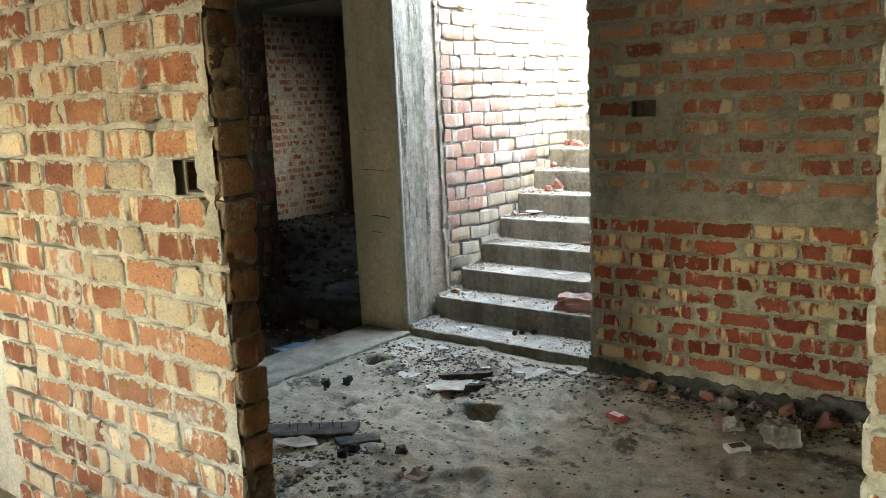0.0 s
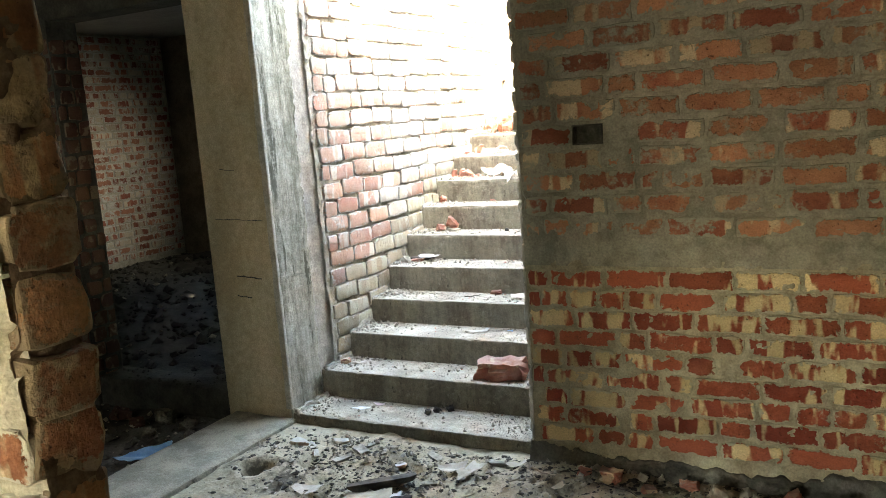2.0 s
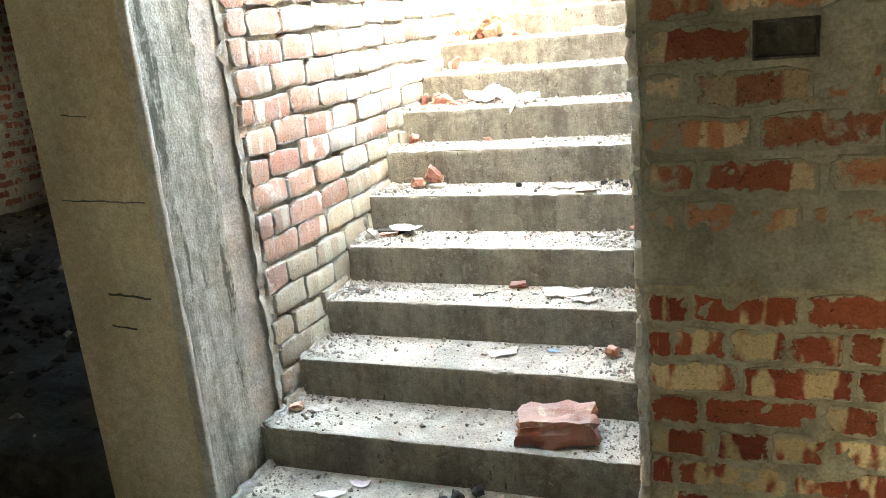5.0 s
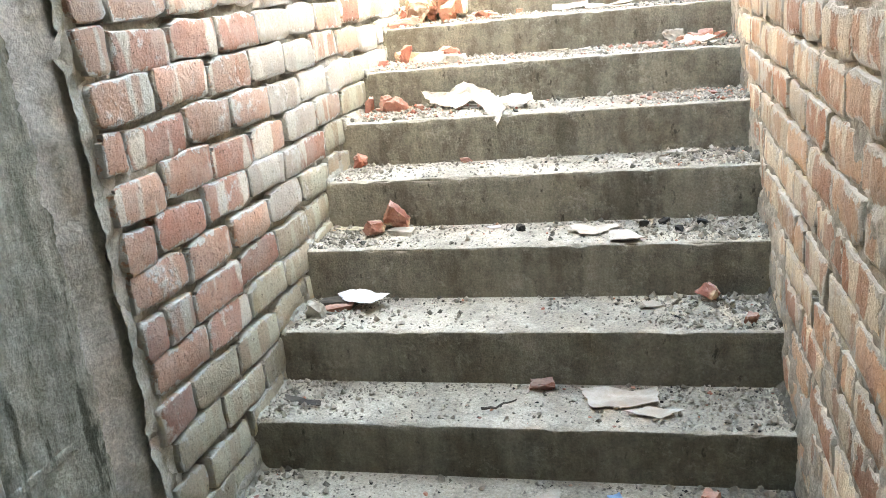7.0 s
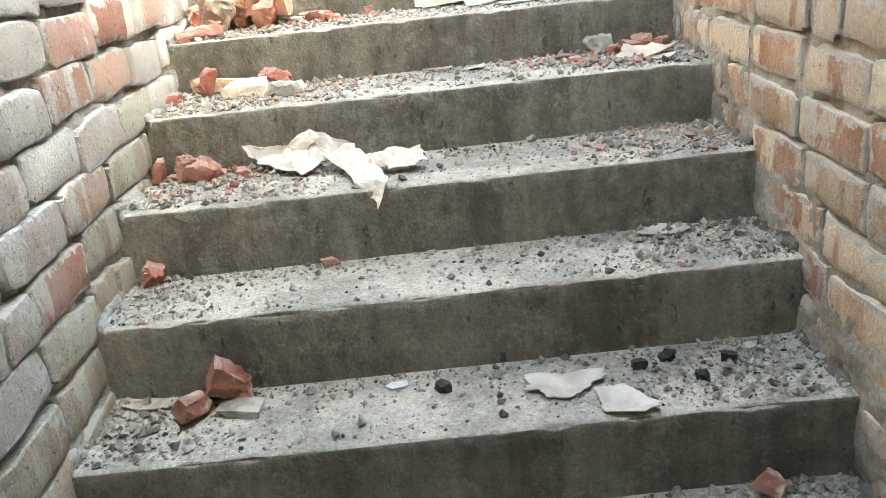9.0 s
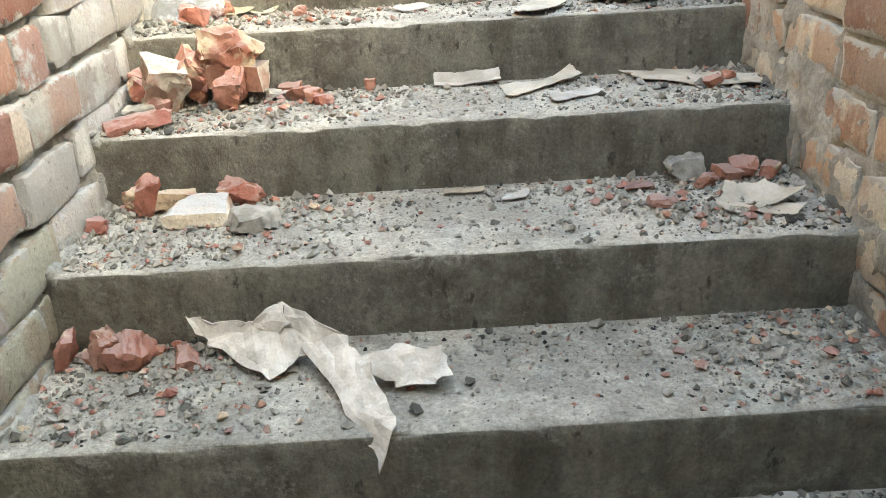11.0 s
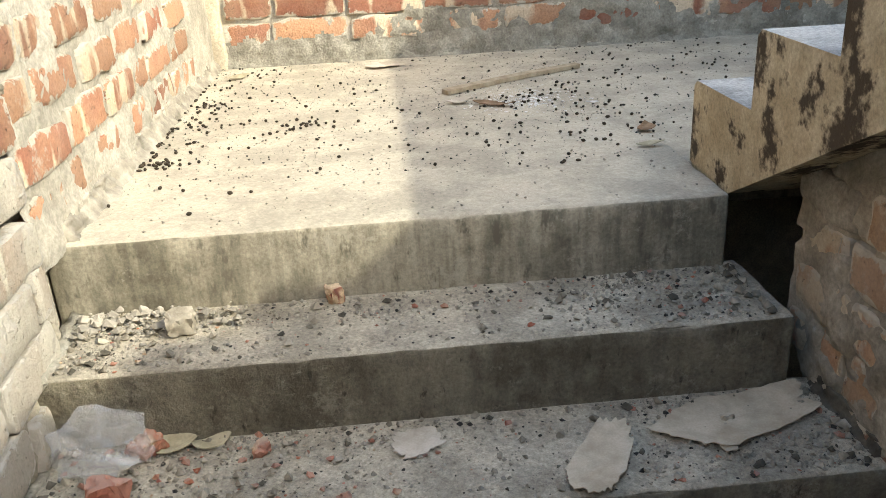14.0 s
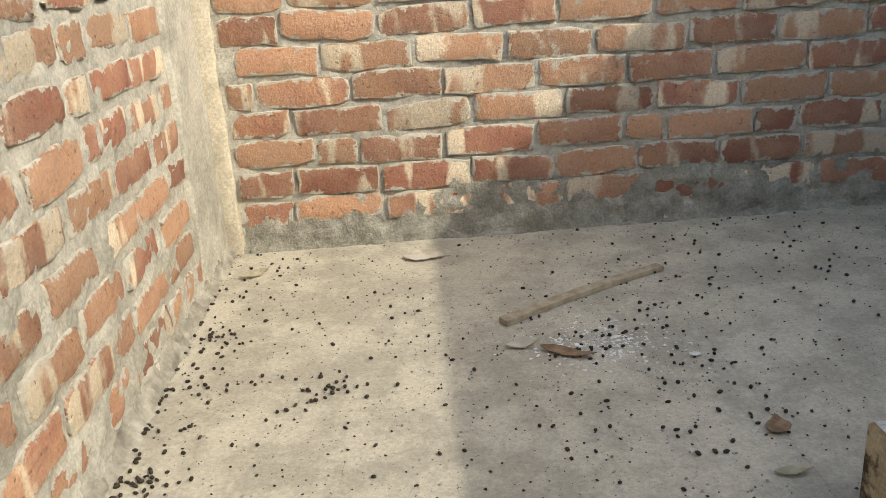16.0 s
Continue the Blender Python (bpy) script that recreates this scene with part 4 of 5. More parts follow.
lump("brick_fragment", -3.32, 7.10, S(11), (0.04, 0.03, 0.025), 20, BRICK_BIT, *BB, 162, "brick fragments on the stairs")
scrap("leaf", -3.48, 7.15, S(11), 0.09, 0.04, 10, LEAF, "curled brown leaf on the eleventh step", "leaf", 31, 0.02, 0.1, 0.015)
scrap("leaf", -3.41, 7.14, S(11), 0.07, 0.035, 10, LEAF, "dry pale leaf on the eleventh step", "leaf", 32, 0.02, 0.1)
scrap("paper_scrap", -3.05, 7.08, S(11), 0.12, 0.08, 10, PALE, "crumbling white paper on the eleventh step", "paper", 33, 0.01, 0.4)
scrap("cardboard", -2.75, 6.975, S(11), 0.22, 0.12, 62, KRAFT, "torn piece of cardboard at the edge of the eleventh step", "cardboard", 34, 0.02, 0.35)
scrap("cardboard", -2.49, 7.06, S(11), 0.44, 0.21, 12, KRAFT, "large torn piece of cardboard on the eleventh step", "cardboard", 35, 0.03, 0.3)
scrap("cardboard", -2.53, 6.99, S(11), 0.05, 0.04, 60, KRAFT, "small torn piece of cardboard", "cardboard", 36, 0.01)


def crumpled_bag(x, y, z, size, material, label, seed):
    """A thin crumpled bag: many flat facets that meet in sharp creases."""
    bm = bmesh.new()
    bmesh.ops.create_icosphere(bm, subdivisions=3, radius=1)
    off = Vector((seed * 3.1, seed * 1.7, 0))
    for v in bm.verts:
        p = v.co.copy()
        crease = noise.cell_vector(p * 2.6 + off)
        f = 0.95 + 0.28 * noise.noise(p * 1.3 + off) - 0.7 * abs(noise.noise(p * 1.9 + off)) - 0.25 * abs(noise.noise(p * 4.2 + off))
        f += 0.22 * (crease.x - 0.5)
        v.co = Vector((p.x * size[0] * f, p.y * size[1] * f, max(-0.3, p.z) * size[2] * f))
    low = min(v.co.z for v in bm.verts)
    bmesh.ops.translate(bm, verts=bm.verts, vec=(0, 0, -low))
    ob = part("plastic_bag", bm, material, None)
    ob.location = (x, y, z)
    return tagged(ob, label, "plastic bag")


crumpled_bag(-3.59, 7.10, S(11), (0.10, 0.065, 0.09), CLEAR, "crumpled clear plastic bag against the stair wall", 2)
# twelfth step and landing
lump("brick_fragment", -3.185, 7.39, S(12), (0.045, 0.035, 0.04), 10, BRICK_BIT, "small red brick fragment at the foot of the top riser", "brick fragment", 165, "brick fragments on the stairs")
lump("mortar_lump", -3.47, 7.30, S(12), (0.05, 0.05, 0.05), 10, LUMP, "pale stone in the sun on the twelfth step", "stone", 166)

stick = root("wood_strip", "weathered wooden strip lying on the landing", "wood strip")
bm = bmesh.new()
ends = (Vector((-2.86, 8.47, 1.832)), Vector((-2.37, 8.755, 1.832)))
way = (ends[1] - ends[0]).normalized()
cross = Vector((-way.y, way.x, 0))
rings = []
for i in range(13):
    s = i / 12
    c = ends[0].lerp(ends[1], s) + cross * 0.012 * math.sin(s * 3.1)
    w = 0.017 - 0.003 * s + 0.0015 * math.sin(i * 2.3)
    rings.append([bm.verts.new(c + cross * a * w + Vector((0, 0, b))) for a, b in ((-1, 0.0), (-1, 0.014), (0.9, 0.016), (1, 0.0))])
for a, b in zip(rings, rings[1:]):
    for k in range(4):
        bm.faces.new((a[k], a[(k + 1) % 4], b[(k + 1) % 4], b[k]))
bm.faces.new(rings[0][::-1])
bm.faces.new(rings[-1])
bmesh.ops.recalc_face_normals(bm, faces=bm.faces)
part("strip", bm, WOOD, stick)
scrap("paper_scrap", -3.05, 9.02, 1.832, 0.15, 0.12, 4, PALE, "flaking white paper at the foot of the landing wall", "paper", 41, 0.001, 0.35)
scrap("leaf", -3.57, 8.96, 1.832, 0.10, 0.035, 35, LEAF, "dry yellow leaf in the corner of the landing", "leaf", 42, 0.01, 0.1)
scrap("leaf", -2.73, 8.28, 1.832, 0.14, 0.035, -30, LEAF_BROWN, "long brown dry leaf on the landing", "leaf", 43, 0.012, 0.1)
scrap("leaf", -2.83, 8.34, 1.832, 0.08, 0.035, 10, PALE, "pale dry leaf beside a wooden strip", "leaf", 44, 0.008, 0.1)
scrap("leaf", -2.43, 7.76, 1.832, 0.07, 0.02, -3, LEAF, "small yellow-green leaf near the upper flight", "leaf", 45, 0.006, 0.05)
scrap("leaf", -2.40, 7.90, 1.832, 0.06, 0.05, 40, LEAF_BROWN, "curled dead leaf beside the upper flight", "leaf", 46, 0.02, 0.2)
scrap("paper_scrap", -2.45, 8.22, 1.832, 0.03, 0.025, 10, WHITE, "tiny white paper scrap on the landing", "paper", 47, 0.003)

# lobby floor
scrap("blue_bag", -4.28, 3.62, FLOOR - 0.05, 0.36, 0.16, 28, BLUE, "flattened blue plastic bag on the dark soil", "plastic bag", 51, 0.05, 0.2, 0.04)
scrap("plastic_wrap", -3.12, 3.46, FLOOR + 0.01, 0.17, 0.11, 20, PALE, "crumpled whitish plastic wrap on the sand", "plastic wrap", 52, 0.02, 0.3)
scrap("cardboard", -2.80, 3.46, FLOOR + 0.01, 0.30, 0.20, 32, KRAFT, "flat torn cardboard piece on the sand", "cardboard", 53, 0.012, 0.15)
lump("bark", -2.80, 3.60, FLOOR + 0.01, (0.32, 0.05, 0.04), 40, DARK_WOOD, "dark strip of wood beside cardboard", "wood strip", 171, boxy=1.2)
lump("bark", -2.64, 3.46, FLOOR + 0.01, (0.12, 0.04, 0.04), 45, DARK_WOOD, "dark wood splinter beside cardboard", "wood strip", 172)
scrap("paper_packet", -2.68, 3.52, FLOOR + 0.02, 0.07, 0.05, 60, WHITE, "small white paper packet on the sand", "paper", 54, 0.02)
scrap("torn_cloth", -2.50, 3.86, FLOOR + 0.01, 0.26, 0.09, 78, PALE, "twisted strip of whitish torn paper before the steps", "paper", 55, 0.03, 0.35, 0.02)
scrap("torn_cloth", -2.58, 3.86, FLOOR + 0.01, 0.15, 0.08, 20, PALE, "crumpled pale paper before the steps", "paper", 56, 0.03, 0.35, 0.02)
scrap("paper_scrap", -2.32, 3.99, FLOOR + 0.01, 0.11, 0.06, 40, PALE, "white paper scrap at the end of the brick wall", "paper", 57, 0.03)
scrap("leaf", -2.07, 3.82, FLOOR + 0.01, 0.07, 0.05, 50, KRAFT, "curled yellow leaf on the sand", "leaf", 58, 0.03, 0.15)
scrap("paper_packet", -3.40, 3.90, FLOOR + 0.01, 0.13, 0.045, -40, PALE, "white paper strip among rubble before the steps", "paper", 59, 0.02)


def small_carton(x, y, z, size, turn, tip, colours, label):
    thing = root("small_carton", label, "carton")
    a, b, c = (s / 2 for s in size)
    bm = bmesh.new()
    box(bm, (-a, -b, 0), (a, b, c * 2))
    bmesh.ops.bevel(bm, geom=list(bm.edges), offset=0.0015, segments=1, affect="EDGES")
    part("body", bm, colours[0], thing)
    bm = bmesh.new()
    box(bm, (-a * 0.7, -b * 0.7, c * 2 + 0.0005), (a * 0.7, b * 0.6, c * 2 + 0.002))
    part("print", bm, colours[1], thing, "dark printed panel")
    thing.matrix_world = pose(x, y, z, tip, 0, turn)


small_carton(-1.21, 3.46, FLOOR + 0.008, (0.10, 0.06, 0.022), 50, 4, (WHITE, DARK_WOOD), "small white printed carton on the sand")
small_carton(-1.81, 3.51, FLOOR + 0.008, (0.10, 0.055, 0.025), -20, 3, (REDCARD, PINK), "small red carton on the sand")
lump("mortar_lump", -1.07, 3.62, FLOOR - 0.005, (0.17, 0.13, 0.10), 20, LUMP, "rough pale mortar rock near the brick wall", "rock", 173, boxy=0.3)
for i, (x, y, s) in enumerate([(-1.88, 3.98, 0.09), (-1.70, 3.92, 0.06), (-1.42, 3.93, 0.10), (-1.38, 3.75, 0.08), (-1.55, 4.0, 0.07), (-1.30, 3.66, 0.09), (-1.15, 3.98, 0.08), (-0.95, 3.9, 0.1), (-1.75, 4.03, 0.05), (-2.0, 3.99, 0.06)]):
    lump("brick_fragment", x, y, FLOOR - 0.008, (s * 1.2, s, s * 0.7), i * 41, BRICK_BIT if i % 3 < 2 else LUMP, "dirty brick fragment at the foot of the brick wall", "brick fragment", 180 + i, "rubble along the brick wall", (i * 7, 10))

timber = root("wood_offcut", "dark damp board offcut with nails on the sand", "board")
bm = block((-0.24, -0.075, 0.0), (0.24, 0.075, 0.028), 0.006, 0.04, 0.003, 9)
part("board", bm, DARK_WOOD, timber)
for i in range(6):
    bm = bmesh.new()
    bmesh.ops.create_cone(bm, segments=6, radius1=0.002, radius2=0.002, depth=0.035, matrix=pose(-0.1 + i * 0.055, 0.02 * (-1) ** i, 0.04, 6 * (-1) ** i, 4, 0))
    part("nail", bm, COAL, timber, "rusty upright nail")
timber.matrix_world = pose(-2.96, 2.55, FLOOR + 0.012, 0, -3, 30)
timber_two = root("wood_offcut", "short dark board offcut on the sand", "board")
part("board", block((-0.10, -0.05, 0), (0.10, 0.05, 0.03), 0.005, 0.04, 0.003, 9), DARK_WOOD, timber_two)
timber_two.matrix_world = pose(-2.68, 2.60, FLOOR + 0.005, 0, 4, 62)
scrap("foil", -2.90, 2.43, FLOOR + 0.01, 0.26, 0.09, 22, PALE, "crumpled silvery wrapper beside a dark board", "wrapper", 61, 0.03, 0.3, 0.02)
scrap("foil", -2.68, 2.30, FLOOR + 0.01, 0.11, 0.07, 40, PALE, "pale crumpled wrapper on the dark sand", "wrapper", 62, 0.02, 0.35)
scrap("bark", -2.20, 2.47, FLOOR + 0.01, 0.16, 0.09, 20, LEAF_BROWN, "curled reddish-brown leaf on the sand", "leaf", 63, 0.04, 0.25, 0.02)
for i, (x, y) in enumerate([(-2.62, 2.52), (-2.42, 2.62), (-2.63, 2.45), (-3.35, 3.2), (-3.42, 3.1)]):
    lump("clod", x, y, FLOOR - 0.004, (0.05, 0.045, 0.05), i * 33, COAL, "black clod on the sand", "clod", 200 + i, "black clods on the sand")
scrap("thread", -2.17, 3.20, FLOOR + 0.015, 0.10, 0.05, 10, GREEN_BIT, "tangled bit of green thread by a pit", "thread", 64, 0.01, 0.5)
for i, (x, y, s) in enumerate([(-4.62, 4.08, 0.12), (-4.75, 4.0, 0.08), (-4.4, 4.05, 0.09), (-4.95, 4.05, 0.11), (-4.55, 3.9, 0.07), (-5.05, 3.85, 0.13), (-4.3, 3.95, 0.06), (-4.85, 3.75, 0.08)]):
    lump("brick_fragment", x, y, FLOOR - 0.08, (s * 1.3, s, s * 0.8), i * 51, BRICK_C if i % 2 else DIRT, "dark brick fragment in dark soil before the threshold", "brick fragment", 220 + i, "rubble before the threshold", (8 * i, 0))


def twig(x, y, z, long, turn, seed, material, label):
    """A thin bent dry stick."""
    r = random.Random(seed)
    bm = bmesh.new()
    rings = []
    bend = r.uniform(-0.12, 0.12)
    for i in range(9):
        s = i / 8 - 0.5
        c = Vector((s * long, bend * long * (1 - 4 * s * s) + r.uniform(-0.004, 0.004), 0.006 + 0.010 * r.random()))
        w = 0.0042 * (1 - 0.5 * i / 8)
        rings.append([bm.verts.new(c + Vector((0, math.cos(a) * w, math.sin(a) * w))) for a in (0.3, 1.6, 2.8, 4.1, 5.2)])
    for a, b in zip(rings, rings[1:]):
        for k in range(5):
            bm.faces.new((a[k], b[k], b[(k + 1) % 5], a[(k + 1) % 5]))
    bm.faces.new(rings[0])
    bm.faces.new(rings[-1][::-1])
    bmesh.ops.recalc_face_normals(bm, faces=bm.faces)
    ob = part("twig", bm, material, None)
    ob.matrix_world = pose(x, y, z, 0, 0, turn)
    return tagged(ob, label, "twig", "dry twigs on the sand")


for i, (x, y, long, turn) in enumerate([(-2.12, 3.93, 0.22, -8), (-2.02, 3.97, 0.16, 12), (-1.86, 3.89, 0.26, -14), (-2.24, 3.83, 0.12, 35), (-1.62, 3.86, 0.18, 6), (-1.48, 3.52, 0.14, -10), (-2.42, 3.66, 0.13, 60), (-2.95, 3.86, 0.14, -50), (-3.22, 3.75, 0.12, 40), (-2.72, 3.72, 0.11, 15), (-3.02, 5.09, 0.10, 30)]):
    twig(x, y, S(4) + 0.004 if y > 5 else sand_height(x, y) + 0.004, long, turn, 700 + i, DARK_WOOD if i % 3 else WOOD, "thin dry twig lying among dirt and rubble")
for i, (x, y, s, turn) in enumerate([(-3.28, 3.98, 0.10, 20), (-3.12, 3.93, 0.12, -35), (-3.0, 4.02, 0.07, 10), (-2.88, 3.90, 0.09, 60), (-2.74, 3.99, 0.10, -20), (-2.63, 3.72, 0.07, 30), (-3.48, 3.93, 0.12, 0), (-3.16, 3.80, 0.08, 75), (-2.42, 3.98, 0.09, 15), (-3.32, 3.82, 0.07, -50)]):
    lump("stone_chip", x, y, sand_height(x, y) - 0.004, (s, s * 0.5, s * 0.22), turn, LUMP if i % 3 else BRICK_BIT_DUSTY, "flat grey chip of broken mortar on the sand", "mortar chip", 720 + i, "mortar chips before the steps", (4, 3), 0.7)


# loose stuff
def crumbs(name, count, spot, sizes, material, label, category, seed, flat=0.6, power=2.7):
    """Scattered crumbs as one object. spot(r) gives x, y, z."""
    r = random.Random(seed)
    verts, faces = [], []
    for _ in range(count):
        x, y, z = spot(r)
        s = sizes[0] * (sizes[1] / sizes[0]) ** (r.random() ** power)
        a = r.uniform(0, 6.3)
        base = len(verts)
        for k in range(6):
            w = a + k * math.pi / 3 + r.uniform(-0.35, 0.35)
            q = s * r.uniform(0.45, 0.95)
            verts.append((x + math.cos(w) * q, y + math.sin(w) * q, z + s * flat * r.uniform(0.1, 0.75)))
        verts.append((x + r.uniform(-0.3, 0.3) * s, y + r.uniform(-0.3, 0.3) * s, z + s * flat * r.uniform(0.9, 1.6)))
        verts.append((x, y, z - s * 0.3))
        for k in range(6):
            faces.append((base + k, base + (k + 1) % 6, base + 6))
            faces.append((base + (k + 1) % 6, base + k, base + 7))
    return tagged(mesh_object(name, verts, faces, material), label, category, kind="stuff")


def tread_spot(k, lean):
    y0, y1, z = STEP_Y[k - 1] + 0.012, STEP_Y[k] - 0.005, STEP_Z[k - 1]

    def spot(r):
        while True:
            u, v = r.random(), r.random()
            x = LEFT + 0.01 + u * (RIGHT - LEFT - 0.02 if k < 12 else 1.26)
            weight = 0.16 + 0.5 * v ** 3 + 1.3 * max(0.0, (u - 0.66) / 0.34) ** 1.5 + 0.6 * max(0.0, (0.2 - u) / 0.2) + lean * 0.3
            weight *= 0.6 + 1.2 * max(0.0, noise.noise(Vector((x * 4, (y0 + v) * 4, k))) + 0.25)
            if r.random() < weight:
                return x, y0 + v * (y1 - y0), z
    return spot


def edge_spot(k):
    y0, y1, z = STEP_Y[k - 1] + 0.015, STEP_Y[k] - 0.008, STEP_Z[k - 1]

    def spot(r):
        side = r.random()
        if side < 0.42:
            x = LEFT + 0.02 + min(0.5, r.expovariate(7))
        elif side < 0.85:
            x = RIGHT - 0.02 - min(0.6, r.expovariate(5))
        else:
            x = r.uniform(LEFT + 0.05, RIGHT - 0.05)
        if k == 12:
            x = min(x, -2.38)
        return x, y1 - (y1 - y0) * min(0.98, r.random() ** 1.4), z
    return spot


for k in range(1, 13):
    heavy = 0.6 if k in (9, 10) else 0.1
    n = 4600 if k in (9, 10) else 3300 if k > 3 else 1800
    crumbs("gravel", n, tread_spot(k, heavy), (0.0013, 0.0085), GRAVEL, "grey mortar grit and gravel strewn on a stair tread", "gravel", 300 + k, 0.8, 3.6)
    crumbs("dark_grit", n // 9, tread_spot(k, 0), (0.0018, 0.008), COAL, "dark crumbs of soil strewn on a stair tread", "grit", 340 + k)
    crumbs("dirt_chips", 190 if k > 4 else 70, edge_spot(k), (0.003, 0.017), DIRT, "dark dirt and chips along the sides of a stair tread", "dirt", 460 + k, 0.7, 2.6)
    crumbs("mortar_chips", 420 if k < 8 else 560, edge_spot(k), (0.0025, 0.018), LUMP, "grey mortar chips along the sides of a stair tread", "mortar chips", 430 + k, 0.8, 3.2)
    crumbs("brick_grit", 120 if k > 7 else 40, tread_spot(k, heavy), (0.0025, 0.013), BRICK_BIT, "red brick crumbs strewn on a stair tread", "brick crumbs", 380 + k)


def lobby_spot(r):
    while True:
        x, y = r.uniform(-3.7, 0.4), r.uniform(1.6, 4.10)
        near_steps = max(0.0, 1 - math.hypot(x + 2.9, (y - 3.95) * 1.2) / 0.9)
        near_wall = max(0.0, 1 - (4.1 - y) / 0.45) if x > -2.3 else 0
        near_left = max(0.0, 1 - math.hypot(x + 2.8, y - 2.35) / 0.6)
        if r.random() < 0.05 + near_steps + 0.9 * near_wall + 0.7 * near_left:
            return x, y, sand_height(x, y)


crumbs("rubble", 3600, lobby_spot, (0.003, 0.03), LUMP, "grey mortar rubble strewn on the sand floor", "rubble", 401, 0.7)
crumbs("dark_rubble", 9000, lobby_spot, (0.003, 0.024), SOIL_AND_SHADE, "dark soil clods and chips on the sand floor", "rubble", 402, 0.35)
crumbs("sand_grain", 5000, lambda r: (lambda x, y: (x, y, sand_height(x, y)))(r.uniform(-3.7, 0.6), r.uniform(1.5, 4.1)), (0.002, 0.010), GRAVEL, "coarse grains on the sand floor", "sand", 403)
crumbs("soil_clods", 1600, lambda r: (r.uniform(-6.0, -4.15), r.uniform(2.0, 4.2), FLOOR - 0.07), (0.008, 0.05), SOIL_AND_SHADE, "dark soil clods beside the concrete strip", "soil", 404)
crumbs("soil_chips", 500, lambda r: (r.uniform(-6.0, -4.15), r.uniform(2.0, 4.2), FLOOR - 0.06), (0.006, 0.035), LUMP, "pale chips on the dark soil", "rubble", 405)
crumbs("store_rubble", 2500, lambda r: (r.uniform(-9.6, -4.2), r.uniform(4.5, 9.4), FLOOR - 0.04), (0.015, 0.09), SOIL_AND_SHADE, "dark earth clods on the unlit room's floor", "rubble", 406)
crumbs("store_chips", 300, lambda r: (r.uniform(-9.6, -4.2), r.uniform(4.5, 9.4), FLOOR - 0.03), (0.015, 0.07), LUMP, "pale rubble on the unlit room's floor", "rubble", 407)
crumbs("threshold_chips", 260, lambda r: (r.uniform(-5.3, -4.22), r.uniform(4.25, 4.47), 0.06), (0.003, 0.02), SOIL_AND_SHADE, "dirt on the threshold", "rubble", 408)


def pellets(name, places, label):
    """Dried droppings: small dark ovals, as one object."""
    r = random.Random(77)
    verts, faces = [], []
    for x, y in places:
        a, ln, wd = r.uniform(0, 3.1), r.uniform(0.004, 0.0078), r.uniform(0.0032, 0.0048)
        base = len(verts)
        for j, (lat, rad) in enumerate(((-0.85, 0.5), (-0.3, 0.95), (0.35, 0.95), (0.88, 0.45))):
            for i in range(6):
                w = i / 6 * 2 * math.pi
                u, v, h = lat * ln, math.cos(w) * rad * wd, math.sin(w) * rad * wd + wd * 0.9
                verts.append((x + u * math.cos(a) - v * math.sin(a), y + u * math.sin(a) + v * math.cos(a), 1.831 + h))
        for j in range(3):
            for i in range(6):
                faces.append((base + j * 6 + i, base + j * 6 + (i + 1) % 6, base + j * 6 + 6 + (i + 1) % 6, base + j * 6 + 6 + i))
        faces.append(tuple(base + i for i in range(5, -1, -1)))
        faces.append(tuple(base + 18 + i for i in range(6)))
    return tagged(mesh_object(name, verts, faces, DUNG, None, True), label, "droppings", kind="stuff")


places = []
for cx, cy, spread, n in ((-3.62, 7.90, 0.03, 40), (-3.63, 8.5, 0.06, 44), (-3.62, 8.25, 0.07, 40), (-3.64, 8.05, 0.05, 26), (-3.60, 8.75, 0.08, 22), (-3.52, 9.0, 0.09, 24), (-3.30, 8.20, 0.07, 26), (-3.28, 8.22, 0.03, 26), (-3.10, 8.45, 0.12, 16), (-2.63, 8.31, 0.07, 44), (-2.55, 8.50, 0.14, 26), (-2.30, 8.55, 0.18, 26), (-2.75, 8.05, 0.10, 18), (-2.45, 7.95, 0.10, 24), (-2.2, 8.9, 0.2, 26), (-3.05, 7.92, 0.02, 4), (-3.45, 7.65, 0.12, 8), (-2.65, 7.69, 0.015, 5), (-1.8, 8.7, 0.3, 30), (-2.42, 8.15, 0.10, 26)):
    places += [(min(max(cx + bits.gauss(0, spread), -3.66), -1.2), min(max(cy + bits.gauss(0, spread), 7.44), 9.15)) for _ in range(n * 2 // 3)]
places += [(bits.uniform(-3.6, -1.3), bits.uniform(7.5, 9.14)) for _ in range(60)]
places = [(x, y) for x, y in places if not (x > -2.43 and y < 7.70)]
pellets("droppings", places, "dried dark animal droppings scattered on the landing")
crumbs("landing_grit", 4200, lambda r: (r.uniform(-3.66, -1.2), 7.70 + r.random() * 1.47, 1.831), (0.0012, 0.006), COAL, "dark specks of grit on the landing", "grit", 410)
crumbs("landing_dust", 1500, lambda r: (r.uniform(-3.66, -2.42), r.uniform(7.42, 9.15), 1.831), (0.0015, 0.006), GRAVEL, "pale grit on the landing", "grit", 411)
crumbs("bark_crumbs", 500, lambda r: (-2.63 + r.gauss(0, 0.08), 8.33 + r.gauss(0, 0.07), 1.831), (0.003, 0.009), WHITE, "white flakes beside a wooden strip", "flakes", 412, 0.2)
crumbs("mortar_heap", 420, lambda r: (min(-3.36, -3.68 + abs(r.gauss(0, 0.14))), 7.385 - abs(r.gauss(0, 0.05)), S(12) + 0.004 + r.random() * 0.012), (0.003, 0.02), GRAVEL, "crumbled pale mortar at the foot of the top riser", "mortar crumbs", 421, 0.6, 2.4)


